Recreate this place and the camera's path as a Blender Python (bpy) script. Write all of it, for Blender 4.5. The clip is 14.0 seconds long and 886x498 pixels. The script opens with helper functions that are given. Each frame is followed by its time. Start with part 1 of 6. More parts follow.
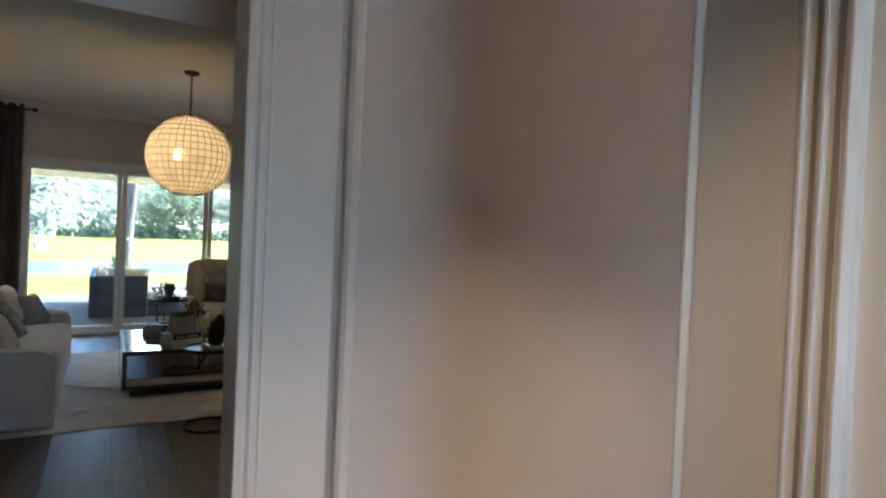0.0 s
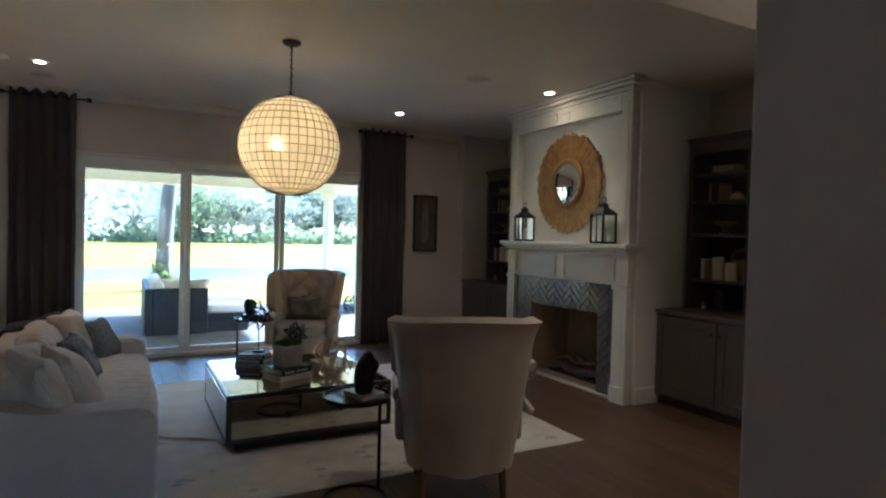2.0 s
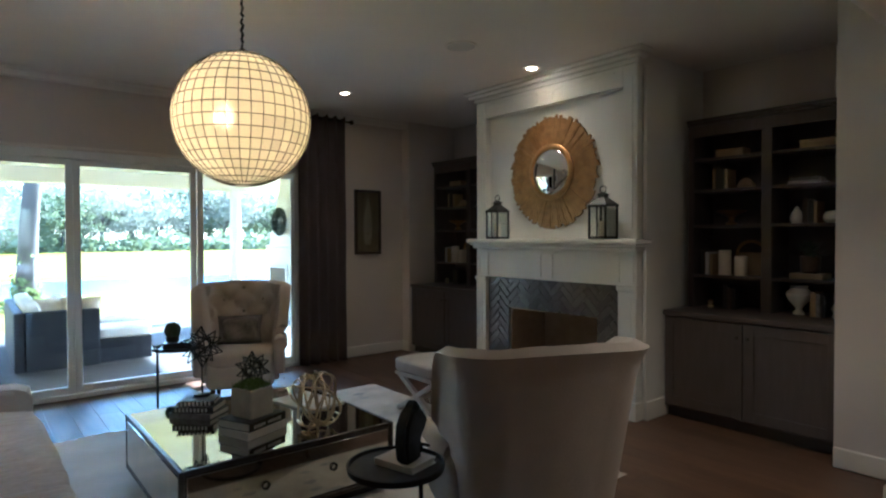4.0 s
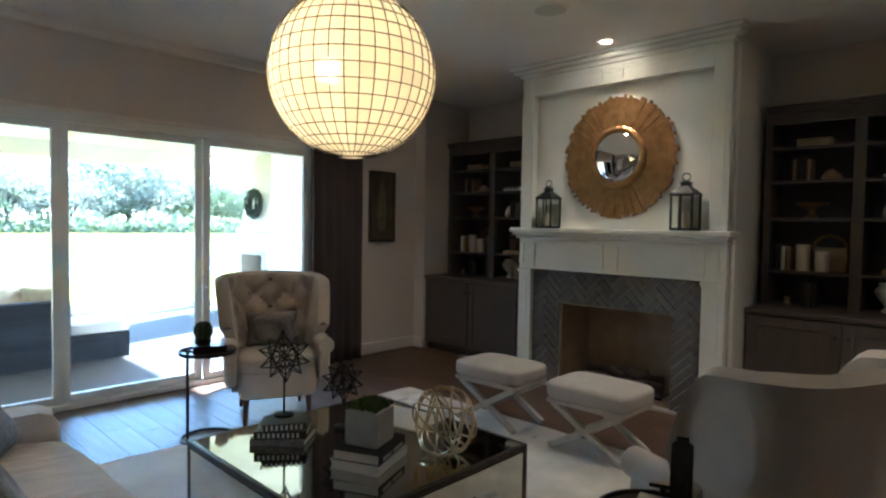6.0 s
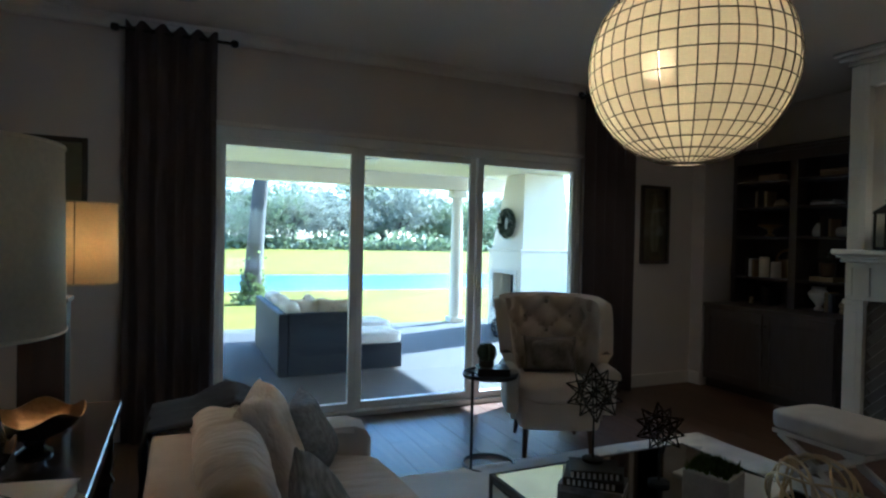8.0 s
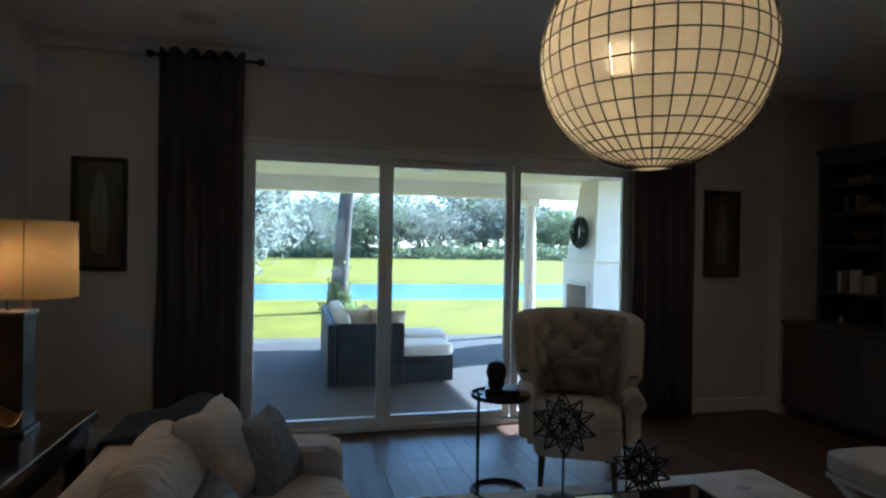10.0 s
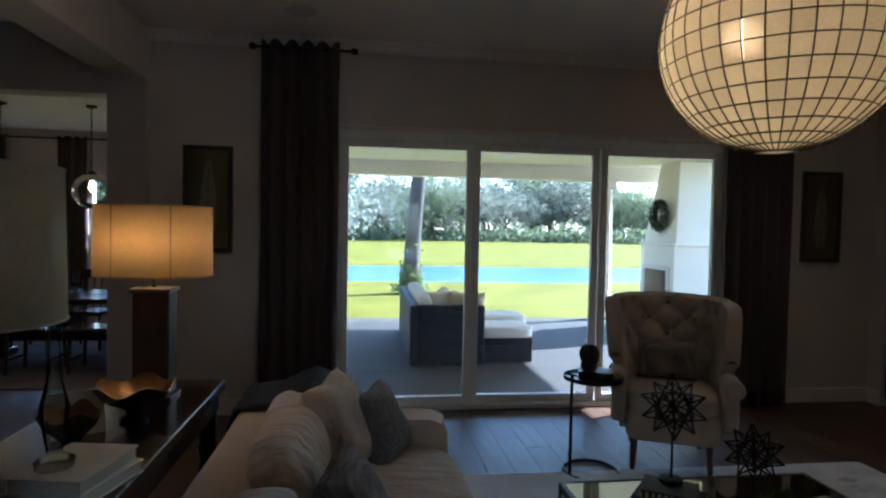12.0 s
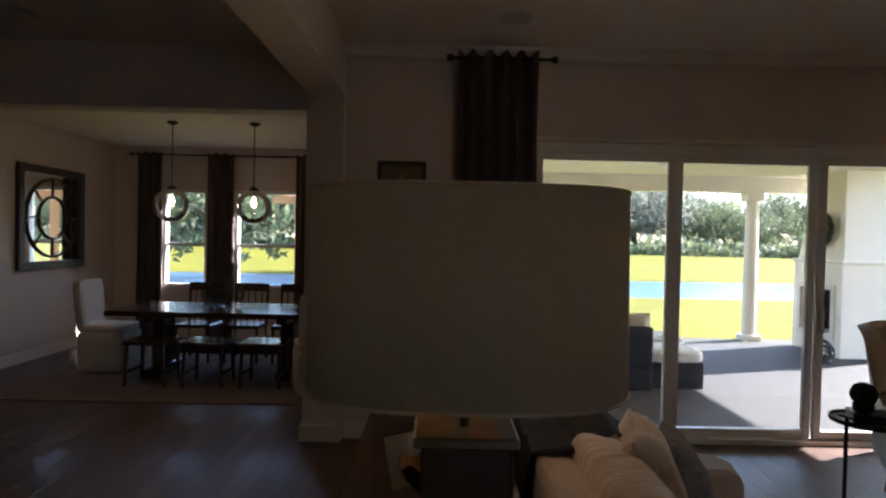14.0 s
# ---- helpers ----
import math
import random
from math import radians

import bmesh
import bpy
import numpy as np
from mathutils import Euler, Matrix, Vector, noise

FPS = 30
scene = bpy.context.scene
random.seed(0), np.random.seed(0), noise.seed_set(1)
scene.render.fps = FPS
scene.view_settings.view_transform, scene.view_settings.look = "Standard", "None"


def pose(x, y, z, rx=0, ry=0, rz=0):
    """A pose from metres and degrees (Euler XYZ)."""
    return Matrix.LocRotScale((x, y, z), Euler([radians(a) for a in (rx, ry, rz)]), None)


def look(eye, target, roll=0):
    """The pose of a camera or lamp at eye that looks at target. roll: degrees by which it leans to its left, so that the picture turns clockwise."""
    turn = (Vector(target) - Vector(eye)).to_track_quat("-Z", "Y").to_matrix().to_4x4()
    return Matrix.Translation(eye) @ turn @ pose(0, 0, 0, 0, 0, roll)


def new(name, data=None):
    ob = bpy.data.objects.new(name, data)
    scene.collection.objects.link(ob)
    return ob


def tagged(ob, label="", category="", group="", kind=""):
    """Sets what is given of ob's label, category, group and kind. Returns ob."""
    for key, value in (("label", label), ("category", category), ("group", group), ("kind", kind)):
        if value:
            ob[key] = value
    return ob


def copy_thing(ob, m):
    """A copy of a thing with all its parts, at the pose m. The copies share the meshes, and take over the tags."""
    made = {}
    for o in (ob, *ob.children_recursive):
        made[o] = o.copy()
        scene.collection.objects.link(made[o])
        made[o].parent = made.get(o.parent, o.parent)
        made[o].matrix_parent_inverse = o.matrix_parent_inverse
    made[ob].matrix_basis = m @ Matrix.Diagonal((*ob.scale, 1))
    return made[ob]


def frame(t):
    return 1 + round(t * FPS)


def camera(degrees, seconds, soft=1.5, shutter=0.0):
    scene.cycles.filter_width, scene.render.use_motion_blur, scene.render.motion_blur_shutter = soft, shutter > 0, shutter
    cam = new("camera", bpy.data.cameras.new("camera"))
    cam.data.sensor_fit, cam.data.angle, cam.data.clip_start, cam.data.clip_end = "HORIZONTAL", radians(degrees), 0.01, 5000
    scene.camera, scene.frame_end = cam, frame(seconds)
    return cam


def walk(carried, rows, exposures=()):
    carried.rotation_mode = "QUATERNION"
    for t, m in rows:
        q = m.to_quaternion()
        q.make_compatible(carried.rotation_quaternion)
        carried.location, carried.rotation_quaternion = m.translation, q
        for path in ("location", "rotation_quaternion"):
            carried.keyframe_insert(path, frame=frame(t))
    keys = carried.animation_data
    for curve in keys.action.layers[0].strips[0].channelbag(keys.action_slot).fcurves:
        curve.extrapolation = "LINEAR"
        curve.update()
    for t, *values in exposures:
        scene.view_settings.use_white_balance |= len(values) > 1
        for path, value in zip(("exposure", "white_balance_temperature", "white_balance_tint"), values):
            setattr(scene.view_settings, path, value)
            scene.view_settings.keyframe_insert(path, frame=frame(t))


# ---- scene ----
cam = camera(74.0, 14.0, soft=2.3)
PATH = [
    (0, (0.303, 0.520, 1.563), (1.301, 2.253, 1.528), 2.5),
    (0.5, (0.152, 0.852, 1.599), (1.096, 2.615, 1.589), 0.6),
    (1, (0.025, 1.310, 1.612), (0.877, 3.120, 1.578), 0.2),
    (1.5, (-0.082, 1.740, 1.563), (0.680, 3.589, 1.526), 2.9),
    (2, (-0.155, 2.151, 1.581), (0.795, 3.911, 1.537), 1.4),
    (2.5, (-0.164, 2.529, 1.601), (0.866, 4.242, 1.536), 1.0),
    (3, (-0.213, 2.819, 1.564), (0.845, 4.516, 1.523), 0.0),
    (5.5, (-0.559, 4.389, 1.564), (0.946, 5.705, 1.505), 1.9),
    (6, (-0.766, 4.650, 1.560), (0.671, 6.038, 1.478), 0.9),
    (6.5, (-1.075, 4.831, 1.576), (0.246, 6.330, 1.485), -0.0),
    (7, (-1.150, 5.025, 1.591), (-0.017, 6.671, 1.509), 0.9),
    (7.5, (-0.973, 5.049, 1.570), (-0.045, 6.820, 1.498), 1.7),
    (8, (-0.892, 5.182, 1.550), (-0.080, 7.010, 1.520), 1.2),
    (8.5, (-0.679, 5.177, 1.567), (0.007, 7.055, 1.558), -2.0),
    (11, (-0.135, 5.091, 1.589), (0.234, 7.057, 1.573), 2.4),
    (11.5, (-0.334, 5.107, 1.565), (0.023, 7.074, 1.539), 0.4),
    (12, (-0.426, 5.072, 1.589), (-0.166, 7.054, 1.520), 1.1),
    (12.5, (-0.604, 5.130, 1.564), (-0.348, 7.112, 1.482), 3.3),
    (13, (-0.792, 5.251, 1.586), (-0.546, 7.233, 1.496), 0.2),
    (13.5, (-1.102, 5.343, 1.598), (-0.994, 7.340, 1.554), 2.9),
    (14, (-1.413, 5.418, 1.625), (-1.397, 7.418, 1.588), 1.2),
]
EXPOSURES = [(0.0, 3.95, 5050, 12), (1.5, 4.02, 4900, 11), (3.0, 3.95, 4500, 7), (5.5, 4.75, 4700, 9), (6.5, 4.15, 4450, 5), (7.5, 3.45, 4350, 4), (8.5, 3.0, 4500, 6), (11.0, 2.74, 4600, 11), (12.5, 2.74, 4950, 15), (13.5, 2.8, 5500, 20), (14.0, 2.8, 5800, 23)]
walk(cam, [(t, look(eye, target, roll)) for t, eye, target, roll in PATH], EXPOSURES)

# ---------- world, sun, exposure ----------
world = bpy.data.worlds.new("world")
scene.world = world
world.use_nodes = True
wn = world.node_tree
sky = wn.nodes.new("ShaderNodeTexSky")
sky.sky_type, sky.sun_disc = "NISHITA", False
SUN = Vector((1.45, 0.58, 1.0)).normalized()
sky.sun_elevation = math.asin(SUN.z)
sky.sun_rotation = math.atan2(SUN.x, SUN.y)
wn.links.new(sky.outputs[0], wn.nodes["Background"].inputs[0])
wn.nodes["Background"].inputs[1].default_value = 0.15
sun = new("sun", bpy.data.lights.new("sun", "SUN"))
sun.data.energy, sun.data.angle, sun.data.color = 5.0, radians(0.6), (1.0, 0.95, 0.86)
sun.matrix_world = look(SUN * 50, (0, 0, 0))


# ---------- materials ----------
def material(name, color, rough=0.6, metal=0.0, vary=0.12, scale=6.0, bump=0.0, bump_scale=80.0, stretch=(1, 1, 1), coat=0.0, island=False, sheen=0.0, spec=0.5, depth=0.01):
    m = bpy.data.materials.new(name)
    m.use_nodes = True
    nt = m.node_tree
    b = nt.nodes["Principled BSDF"]
    b.inputs["Roughness"].default_value, b.inputs["Metallic"].default_value = rough, metal
    b.inputs["Coat Weight"].default_value = coat
    b.inputs["Sheen Weight"].default_value = sheen
    b.inputs["Specular IOR Level"].default_value = spec
    tc = nt.nodes.new("ShaderNodeTexCoord")
    mp = nt.nodes.new("ShaderNodeMapping")
    mp.inputs["Scale"].default_value = stretch
    nt.links.new(tc.outputs["Object"], mp.inputs[0])
    big = nt.nodes.new("ShaderNodeTexNoise")
    big.inputs["Scale"].default_value, big.inputs["Detail"].default_value = scale, 5
    nt.links.new(mp.outputs[0], big.inputs["Vector"])
    fine = nt.nodes.new("ShaderNodeTexNoise")
    fine.inputs["Scale"].default_value, fine.inputs["Detail"].default_value = bump_scale, 3
    nt.links.new(mp.outputs[0], fine.inputs["Vector"])
    add = nt.nodes.new("ShaderNodeMath")
    add.operation = "MULTIPLY_ADD"
    nt.links.new(fine.outputs[0], add.inputs[0])
    add.inputs[1].default_value = 0.35
    nt.links.new(big.outputs[0], add.inputs[2])
    ramp = nt.nodes.new("ShaderNodeValToRGB")
    ramp.color_ramp.elements[0].position, ramp.color_ramp.elements[1].position = 0.4, 0.95
    lo = [max(0.0, c * (1 - vary)) for c in color]
    hi = [min(1.0, c * (1 + vary)) for c in color]
    ramp.color_ramp.elements[0].color, ramp.color_ramp.elements[1].color = (*lo, 1), (*hi, 1)
    nt.links.new(add.outputs[0], ramp.inputs[0])
    last = ramp.outputs[0]
    if island:
        rnd = nt.nodes.new("ShaderNodeObjectInfo").outputs["Random"] if island == "object" else nt.nodes.new("ShaderNodeNewGeometry").outputs["Random Per Island"]
        hsv = nt.nodes.new("ShaderNodeHueSaturation")
        mr = nt.nodes.new("ShaderNodeMapRange")
        mr.inputs[3].default_value, mr.inputs[4].default_value = 0.78, 1.2
        nt.links.new(rnd, mr.inputs[0])
        nt.links.new(mr.outputs[0], hsv.inputs["Value"])
        nt.links.new(last, hsv.inputs["Color"])
        last = hsv.outputs[0]
    nt.links.new(last, b.inputs["Base Color"])
    if bump:
        bp = nt.nodes.new("ShaderNodeBump")
        bp.inputs["Strength"].default_value, bp.inputs["Distance"].default_value = bump, depth
        nt.links.new(fine.outputs[0], bp.inputs["Height"])
        nt.links.new(bp.outputs[0], b.inputs["Normal"])
    return m


def glow(name, color, strength):
    m = bpy.data.materials.new(name)
    m.use_nodes = True
    b = m.node_tree.nodes["Principled BSDF"]
    b.inputs["Base Color"].default_value = (*color, 1)
    b.inputs["Emission Color"].default_value = (*color, 1)
    b.inputs["Emission Strength"].default_value = strength
    return m


def glass(name, tint=(0.93, 0.97, 0.96), reflect=0.06, steady=None):
    m = bpy.data.materials.new(name)
    m.use_nodes = True
    nt = m.node_tree
    nt.nodes.remove(nt.nodes["Principled BSDF"])
    t = nt.nodes.new("ShaderNodeBsdfTransparent")
    t.inputs[0].default_value = (*tint, 1)
    g = nt.nodes.new("ShaderNodeBsdfGlossy")
    g.inputs["Roughness"].default_value = 0.02
    mix = nt.nodes.new("ShaderNodeMixShader")
    fr = nt.nodes.new("ShaderNodeFresnel")
    fr.inputs[0].default_value = 1.3 + reflect
    if steady is None:
        nt.links.new(fr.outputs[0], mix.inputs[0])
    else:
        mix.inputs[0].default_value = steady
    nt.links.new(t.outputs[0], mix.inputs[1])
    nt.links.new(g.outputs[0], mix.inputs[2])
    nt.links.new(mix.outputs[0], nt.nodes["Material Output"].inputs[0])
    return m


def translucent(name, color, through_share=0.5, clear=0.0, rough=0.5):
    m = bpy.data.materials.new(name)
    m.use_nodes = True
    nt = m.node_tree
    b = nt.nodes["Principled BSDF"]
    b.inputs["Roughness"].default_value = rough
    tc = nt.nodes.new("ShaderNodeTexCoord")
    nz = nt.nodes.new("ShaderNodeTexNoise")
    nz.inputs["Scale"].default_value, nz.inputs["Detail"].default_value = 110.0, 4
    nt.links.new(tc.outputs["Object"], nz.inputs["Vector"])
    ramp = nt.nodes.new("ShaderNodeValToRGB")
    ramp.color_ramp.elements[0].position, ramp.color_ramp.elements[1].position = 0.35, 0.7
    ramp.color_ramp.elements[0].color = (*[c * 0.92 for c in color], 1)
    ramp.color_ramp.elements[1].color = (*color, 1)
    nt.links.new(nz.outputs[0], ramp.inputs[0])
    nt.links.new(ramp.outputs[0], b.inputs["Base Color"])
    tr = nt.nodes.new("ShaderNodeBsdfTranslucent")
    nt.links.new(ramp.outputs[0], tr.inputs[0])
    mix = nt.nodes.new("ShaderNodeMixShader")
    mix.inputs[0].default_value = through_share
    nt.links.new(b.outputs[0], mix.inputs[1])
    nt.links.new(tr.outputs[0], mix.inputs[2])
    out = mix
    if clear:
        tp = nt.nodes.new("ShaderNodeBsdfTransparent")
        out = nt.nodes.new("ShaderNodeMixShader")
        out.inputs[0].default_value = clear
        nt.links.new(mix.outputs[0], out.inputs[1])
        nt.links.new(tp.outputs[0], out.inputs[2])
    nt.links.new(out.outputs[0], nt.nodes["Material Output"].inputs[0])
    return m


M = {
    "wall": material("wall_paint", (0.63, 0.555, 0.495), 0.75, vary=0.04, scale=2, bump=0.08, bump_scale=220),
    "ceiling": material("ceiling_paint", (0.78, 0.725, 0.66), 0.8, vary=0.03, scale=2, bump=0.08, bump_scale=200),
    "trim": material("trim_paint", (0.74, 0.68, 0.61), 0.38, vary=0.03, scale=3, bump=0.03),
    "fp_white": material("mantel_paint", (0.78, 0.76, 0.70), 0.4, vary=0.04, scale=3, bump=0.04),
    "vinyl": material("vinyl_frame", (0.80, 0.80, 0.77), 0.35, vary=0.03),
    "plank": material("oak_plank", (0.092, 0.051, 0.029), 0.44, vary=0.35, scale=3, bump=0.18, bump_scale=40, stretch=(7, 0.7, 1), island="object", coat=0.03),
    "plank_rest": material("oak_plank_rest", (0.092, 0.051, 0.029), 0.44, vary=0.35, scale=3, bump=0.18, bump_scale=40, stretch=(7, 0.7, 1), island=True, coat=0.03),
    "sub": material("subfloor", (0.03, 0.022, 0.016), 0.8),
    "rug": material("rug_wool", (0.60, 0.57, 0.52), 0.95, vary=0.22, scale=5, bump=0.6, bump_scale=160, sheen=0.3),
    "hide": material("pale_hide", (0.62, 0.60, 0.57), 0.85, vary=0.14, scale=3, bump=0.3, bump_scale=200),
    "dining_rug": material("brown_wool", (0.20, 0.155, 0.12), 0.95, vary=0.25, scale=5, bump=0.6, bump_scale=160),
    "bench_linen": material("bench_linen", (0.42, 0.385, 0.35), 0.9, vary=0.08, scale=8, bump=0.35, bump_scale=160),
    "rug_mark": material("rug_mark", (0.42, 0.43, 0.45), 0.95, vary=0.2, bump=0.5),
    "slip": material("slipcover_linen", (0.54, 0.445, 0.37), 0.9, vary=0.08, scale=9, bump=0.35, bump_scale=120, sheen=0.3),
    "cushion": material("cushion_linen", (0.58, 0.485, 0.405), 0.9, vary=0.08, scale=7, bump=0.85, bump_scale=9, sheen=0.3, depth=0.035, stretch=(0.7, 1.9, 1)),
    "grey_pillow": material("grey_pillow_weave", (0.22, 0.21, 0.21), 0.9, vary=0.4, scale=40, bump=0.5, bump_scale=200),
    "stripe": material("striped_pillow", (0.20, 0.18, 0.17), 0.9, vary=0.75, scale=7, bump=0.4, stretch=(1, 9, 1)),
    "throw": material("throw_wool", (0.022, 0.023, 0.028), 0.95, vary=0.3, scale=12, bump=0.6, bump_scale=150),
    "chair": material("chair_linen", (0.53, 0.45, 0.375), 0.88, vary=0.07, scale=8, bump=0.35, bump_scale=160, sheen=0.3),
    "button": material("button_linen", (0.30, 0.26, 0.22), 0.85),
    "leg": material("dark_wood_leg", (0.10, 0.055, 0.03), 0.4, vary=0.3, scale=6, stretch=(6, 6, 1), bump=0.1),
    "black": material("black_iron", (0.022, 0.021, 0.02), 0.42, 0.6, vary=0.3, scale=20, bump=0.1),
    "bronze": material("bronze_frame", (0.05, 0.042, 0.035), 0.35, 0.7, vary=0.35, scale=20, bump=0.1),
    "antique": material("antique_mirror", (0.58, 0.57, 0.52), 0.05, 1.0, vary=0.14, scale=5),
    "mirror": material("silver_mirror", (0.86, 0.87, 0.86), 0.015, 1.0, vary=0.01),
    "gold": material("gold_leaf", (0.30, 0.165, 0.06), 0.38, 0.85, vary=0.35, scale=14, bump=0.3, bump_scale=60),
    "gold_light": material("champagne_wire", (0.62, 0.50, 0.32), 0.3, 0.9, vary=0.2),
    "curtain": material("curtain_fabric", (0.075, 0.055, 0.054), 0.9, vary=0.14, scale=5, bump=0.35, bump_scale=180, stretch=(1, 1, 0.4)),
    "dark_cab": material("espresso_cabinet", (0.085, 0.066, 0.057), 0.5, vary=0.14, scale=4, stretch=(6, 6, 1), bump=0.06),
    # espresso finish darkened: recess shade put into back panel and toe kick
    "cab_in": material("espresso_cabinet_shaded", (0.06, 0.047, 0.041), 0.55, vary=0.15, scale=4),
    "tile": material("herringbone_tile", (0.15, 0.14, 0.128), 0.16, vary=0.22, scale=5, bump=0.08, island="object", coat=0.3),
    "grout": material("grout", (0.60, 0.57, 0.52), 0.9, vary=0.1),
    "brick_tan": material("firebox_panel", (0.38, 0.28, 0.19), 0.85, vary=0.16, scale=9, bump=0.3),
    "log": material("ceramic_log", (0.09, 0.06, 0.045), 0.9, vary=0.5, scale=12, bump=0.6),
    "wood": material("lamp_wood", (0.075, 0.034, 0.019), 0.38, vary=0.4, scale=4, stretch=(5, 5, 1), bump=0.08, coat=0.2),
    "console": material("console_wood", (0.055, 0.033, 0.022), 0.22, vary=0.35, scale=4, stretch=(6, 1, 1), bump=0.05, coat=0.3),
    "brass": material("brass_plate", (0.26, 0.21, 0.15), 0.34, 0.9, vary=0.15),
    "steel": material("nickel", (0.6, 0.58, 0.55), 0.3, 1.0, vary=0.08),
    "concrete": material("planter_concrete", (0.50, 0.47, 0.43), 0.8, vary=0.15, scale=12, bump=0.25),
    "moss": material("moss", (0.10, 0.15, 0.035), 0.95, vary=0.45, scale=50, bump=0.9, bump_scale=120),
    "cactus": material("cactus_green", (0.035, 0.05, 0.03), 0.8, vary=0.4, scale=30, bump=0.5),
    "paper": material("paper", (0.72, 0.69, 0.62), 0.8, vary=0.08, scale=40, stretch=(1, 1, 12)),
    "book_black": material("black_cover", (0.022, 0.02, 0.02), 0.45, vary=0.2),
    "book_white": material("white_cover", (0.70, 0.68, 0.64), 0.5, vary=0.05),
    "book_tan": material("tan_cover", (0.36, 0.25, 0.14), 0.6, vary=0.15),
    "ceramic": material("cream_ceramic", (0.70, 0.65, 0.57), 0.35, vary=0.1, coat=0.3),
    "wax": material("ivory_wax", (0.74, 0.66, 0.53), 0.5, vary=0.05),
    "art_paper": material("art_paper", (0.34, 0.26, 0.17), 0.8, vary=0.25, scale=6),
    "feather": material("feather_print", (0.60, 0.50, 0.33), 0.8, vary=0.2, scale=12),
    "frame_dark": material("dark_frame", (0.05, 0.033, 0.024), 0.35, vary=0.3, scale=8),
    "spk": material("speaker_grille", (0.55, 0.53, 0.49), 0.7, vary=0.1, scale=60),
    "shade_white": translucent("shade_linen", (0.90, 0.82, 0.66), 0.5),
    # same linen, with the lit lamp's orange glow put into the colour
    "shade_lit": translucent("shade_linen_glow_tint", (0.88, 0.70, 0.42), 0.5),
    "capiz": translucent("capiz_shell", (0.86, 0.82, 0.73), 0.6, 0.02, 0.35),
    "bulb": glow("warm_bulb", (1.0, 0.60, 0.22), 5.0),
    "led": glow("downlight_led", (1.0, 0.72, 0.40), 6.0),
    "filament": glow("pendant_filament", (1.0, 0.66, 0.30), 6.0),
    "glass": glass("window_glass"),
    "clear": glass("clear_glass", (0.94, 0.96, 0.95), 0.12),
    "lantern_glass": glass("lantern_glass", (0.98, 0.99, 0.98), 0.08, 0.05),
    "paver": material("patio_paver", (0.082, 0.076, 0.060), 0.85, vary=0.22, scale=8, bump=0.4, bump_scale=60, island="object", spec=0.2),
    "paver_rest": material("patio_paver_rest", (0.082, 0.076, 0.060), 0.85, vary=0.22, scale=8, bump=0.4, bump_scale=60, island=True, spec=0.2),
    "sand": material("joint_sand", (0.03, 0.027, 0.023), 0.95),
    "stucco": material("cream_stucco", (0.72, 0.67, 0.57), 0.9, vary=0.05, scale=4, bump=0.35, bump_scale=90),
    "patio_ceiling": material("patio_ceiling", (0.76, 0.73, 0.66), 0.8, vary=0.03),
    "wicker": material("dark_wicker", (0.024, 0.024, 0.03), 0.55, vary=0.5, scale=12, bump=0.8, bump_scale=70, stretch=(1, 1, 5), spec=0.2),
    "outdoor": material("outdoor_cushion", (0.70, 0.66, 0.60), 0.85, vary=0.06, scale=6, bump=0.2),
    "outdoor_tan": material("outdoor_pillow", (0.48, 0.40, 0.29), 0.85, vary=0.25, scale=14, bump=0.2),
    "grass": material("lawn", (0.125, 0.113, 0.012), 0.95, vary=0.35, scale=0.6, bump=0.5, bump_scale=25, spec=0.08),
    "bark": material("bark", (0.055, 0.045, 0.037), 0.95, vary=0.4, scale=6, bump=1.0, bump_scale=14, stretch=(1, 1, 0.3)),
    "leaf": material("oak_leaf", (0.13, 0.15, 0.075), 0.7, vary=0.35, scale=2, island=True),
    "leaf_grey": material("mossy_oak_leaf", (0.21, 0.21, 0.155), 0.8, vary=0.35, scale=2, island=True),
    "leaf_light": material("bright_leaf", (0.18, 0.215, 0.075), 0.7, vary=0.35, scale=2, island=True),
    "wreath": material("wreath_leaf", (0.03, 0.04, 0.022), 0.8, vary=0.4, scale=10, island=True),
    "pergola": material("cedar_post", (0.42, 0.22, 0.09), 0.7, vary=0.25, scale=5),
    "siding": material("distant_wall", (0.60, 0.57, 0.52), 0.8, vary=0.1),
    "roof": material("distant_roof", (0.16, 0.14, 0.13), 0.9, vary=0.2),
    "bowl_dark": material("bowl_black", (0.02, 0.016, 0.014), 0.25, 0.3, vary=0.2),
    "stone": material("figurine_dark", (0.03, 0.032, 0.03), 0.35, 0.3, vary=0.4, scale=20),
    "linen_white": material("dining_slip", (0.62, 0.58, 0.53), 0.9, vary=0.06, bump=0.2),
}
for key in ("leaf", "leaf_grey", "leaf_light"):
    lt = M[key].node_tree
    lb = lt.nodes["Principled BSDF"]
    thru = lt.nodes.new("ShaderNodeBsdfTranslucent")
    lt.links.new(lb.inputs["Base Color"].links[0].from_socket, thru.inputs[0])
    lm = lt.nodes.new("ShaderNodeMixShader")
    lm.inputs[0].default_value = 0.45
    lt.links.new(lb.outputs[0], lm.inputs[1])
    lt.links.new(thru.outputs[0], lm.inputs[2])
    lt.links.new(lm.outputs[0], lt.nodes["Material Output"].inputs[0])
wm = bpy.data.materials.new("pond_water")
wm.use_nodes = True
wb = wm.node_tree.nodes["Principled BSDF"]
wb.inputs["Base Color"].default_value = (0.05, 0.11, 0.19, 1)
wb.inputs["Roughness"].default_value = 0.22
wnz = wm.node_tree.nodes.new("ShaderNodeTexNoise")
wnz.inputs["Scale"].default_value = 3.0
wbp = wm.node_tree.nodes.new("ShaderNodeBump")
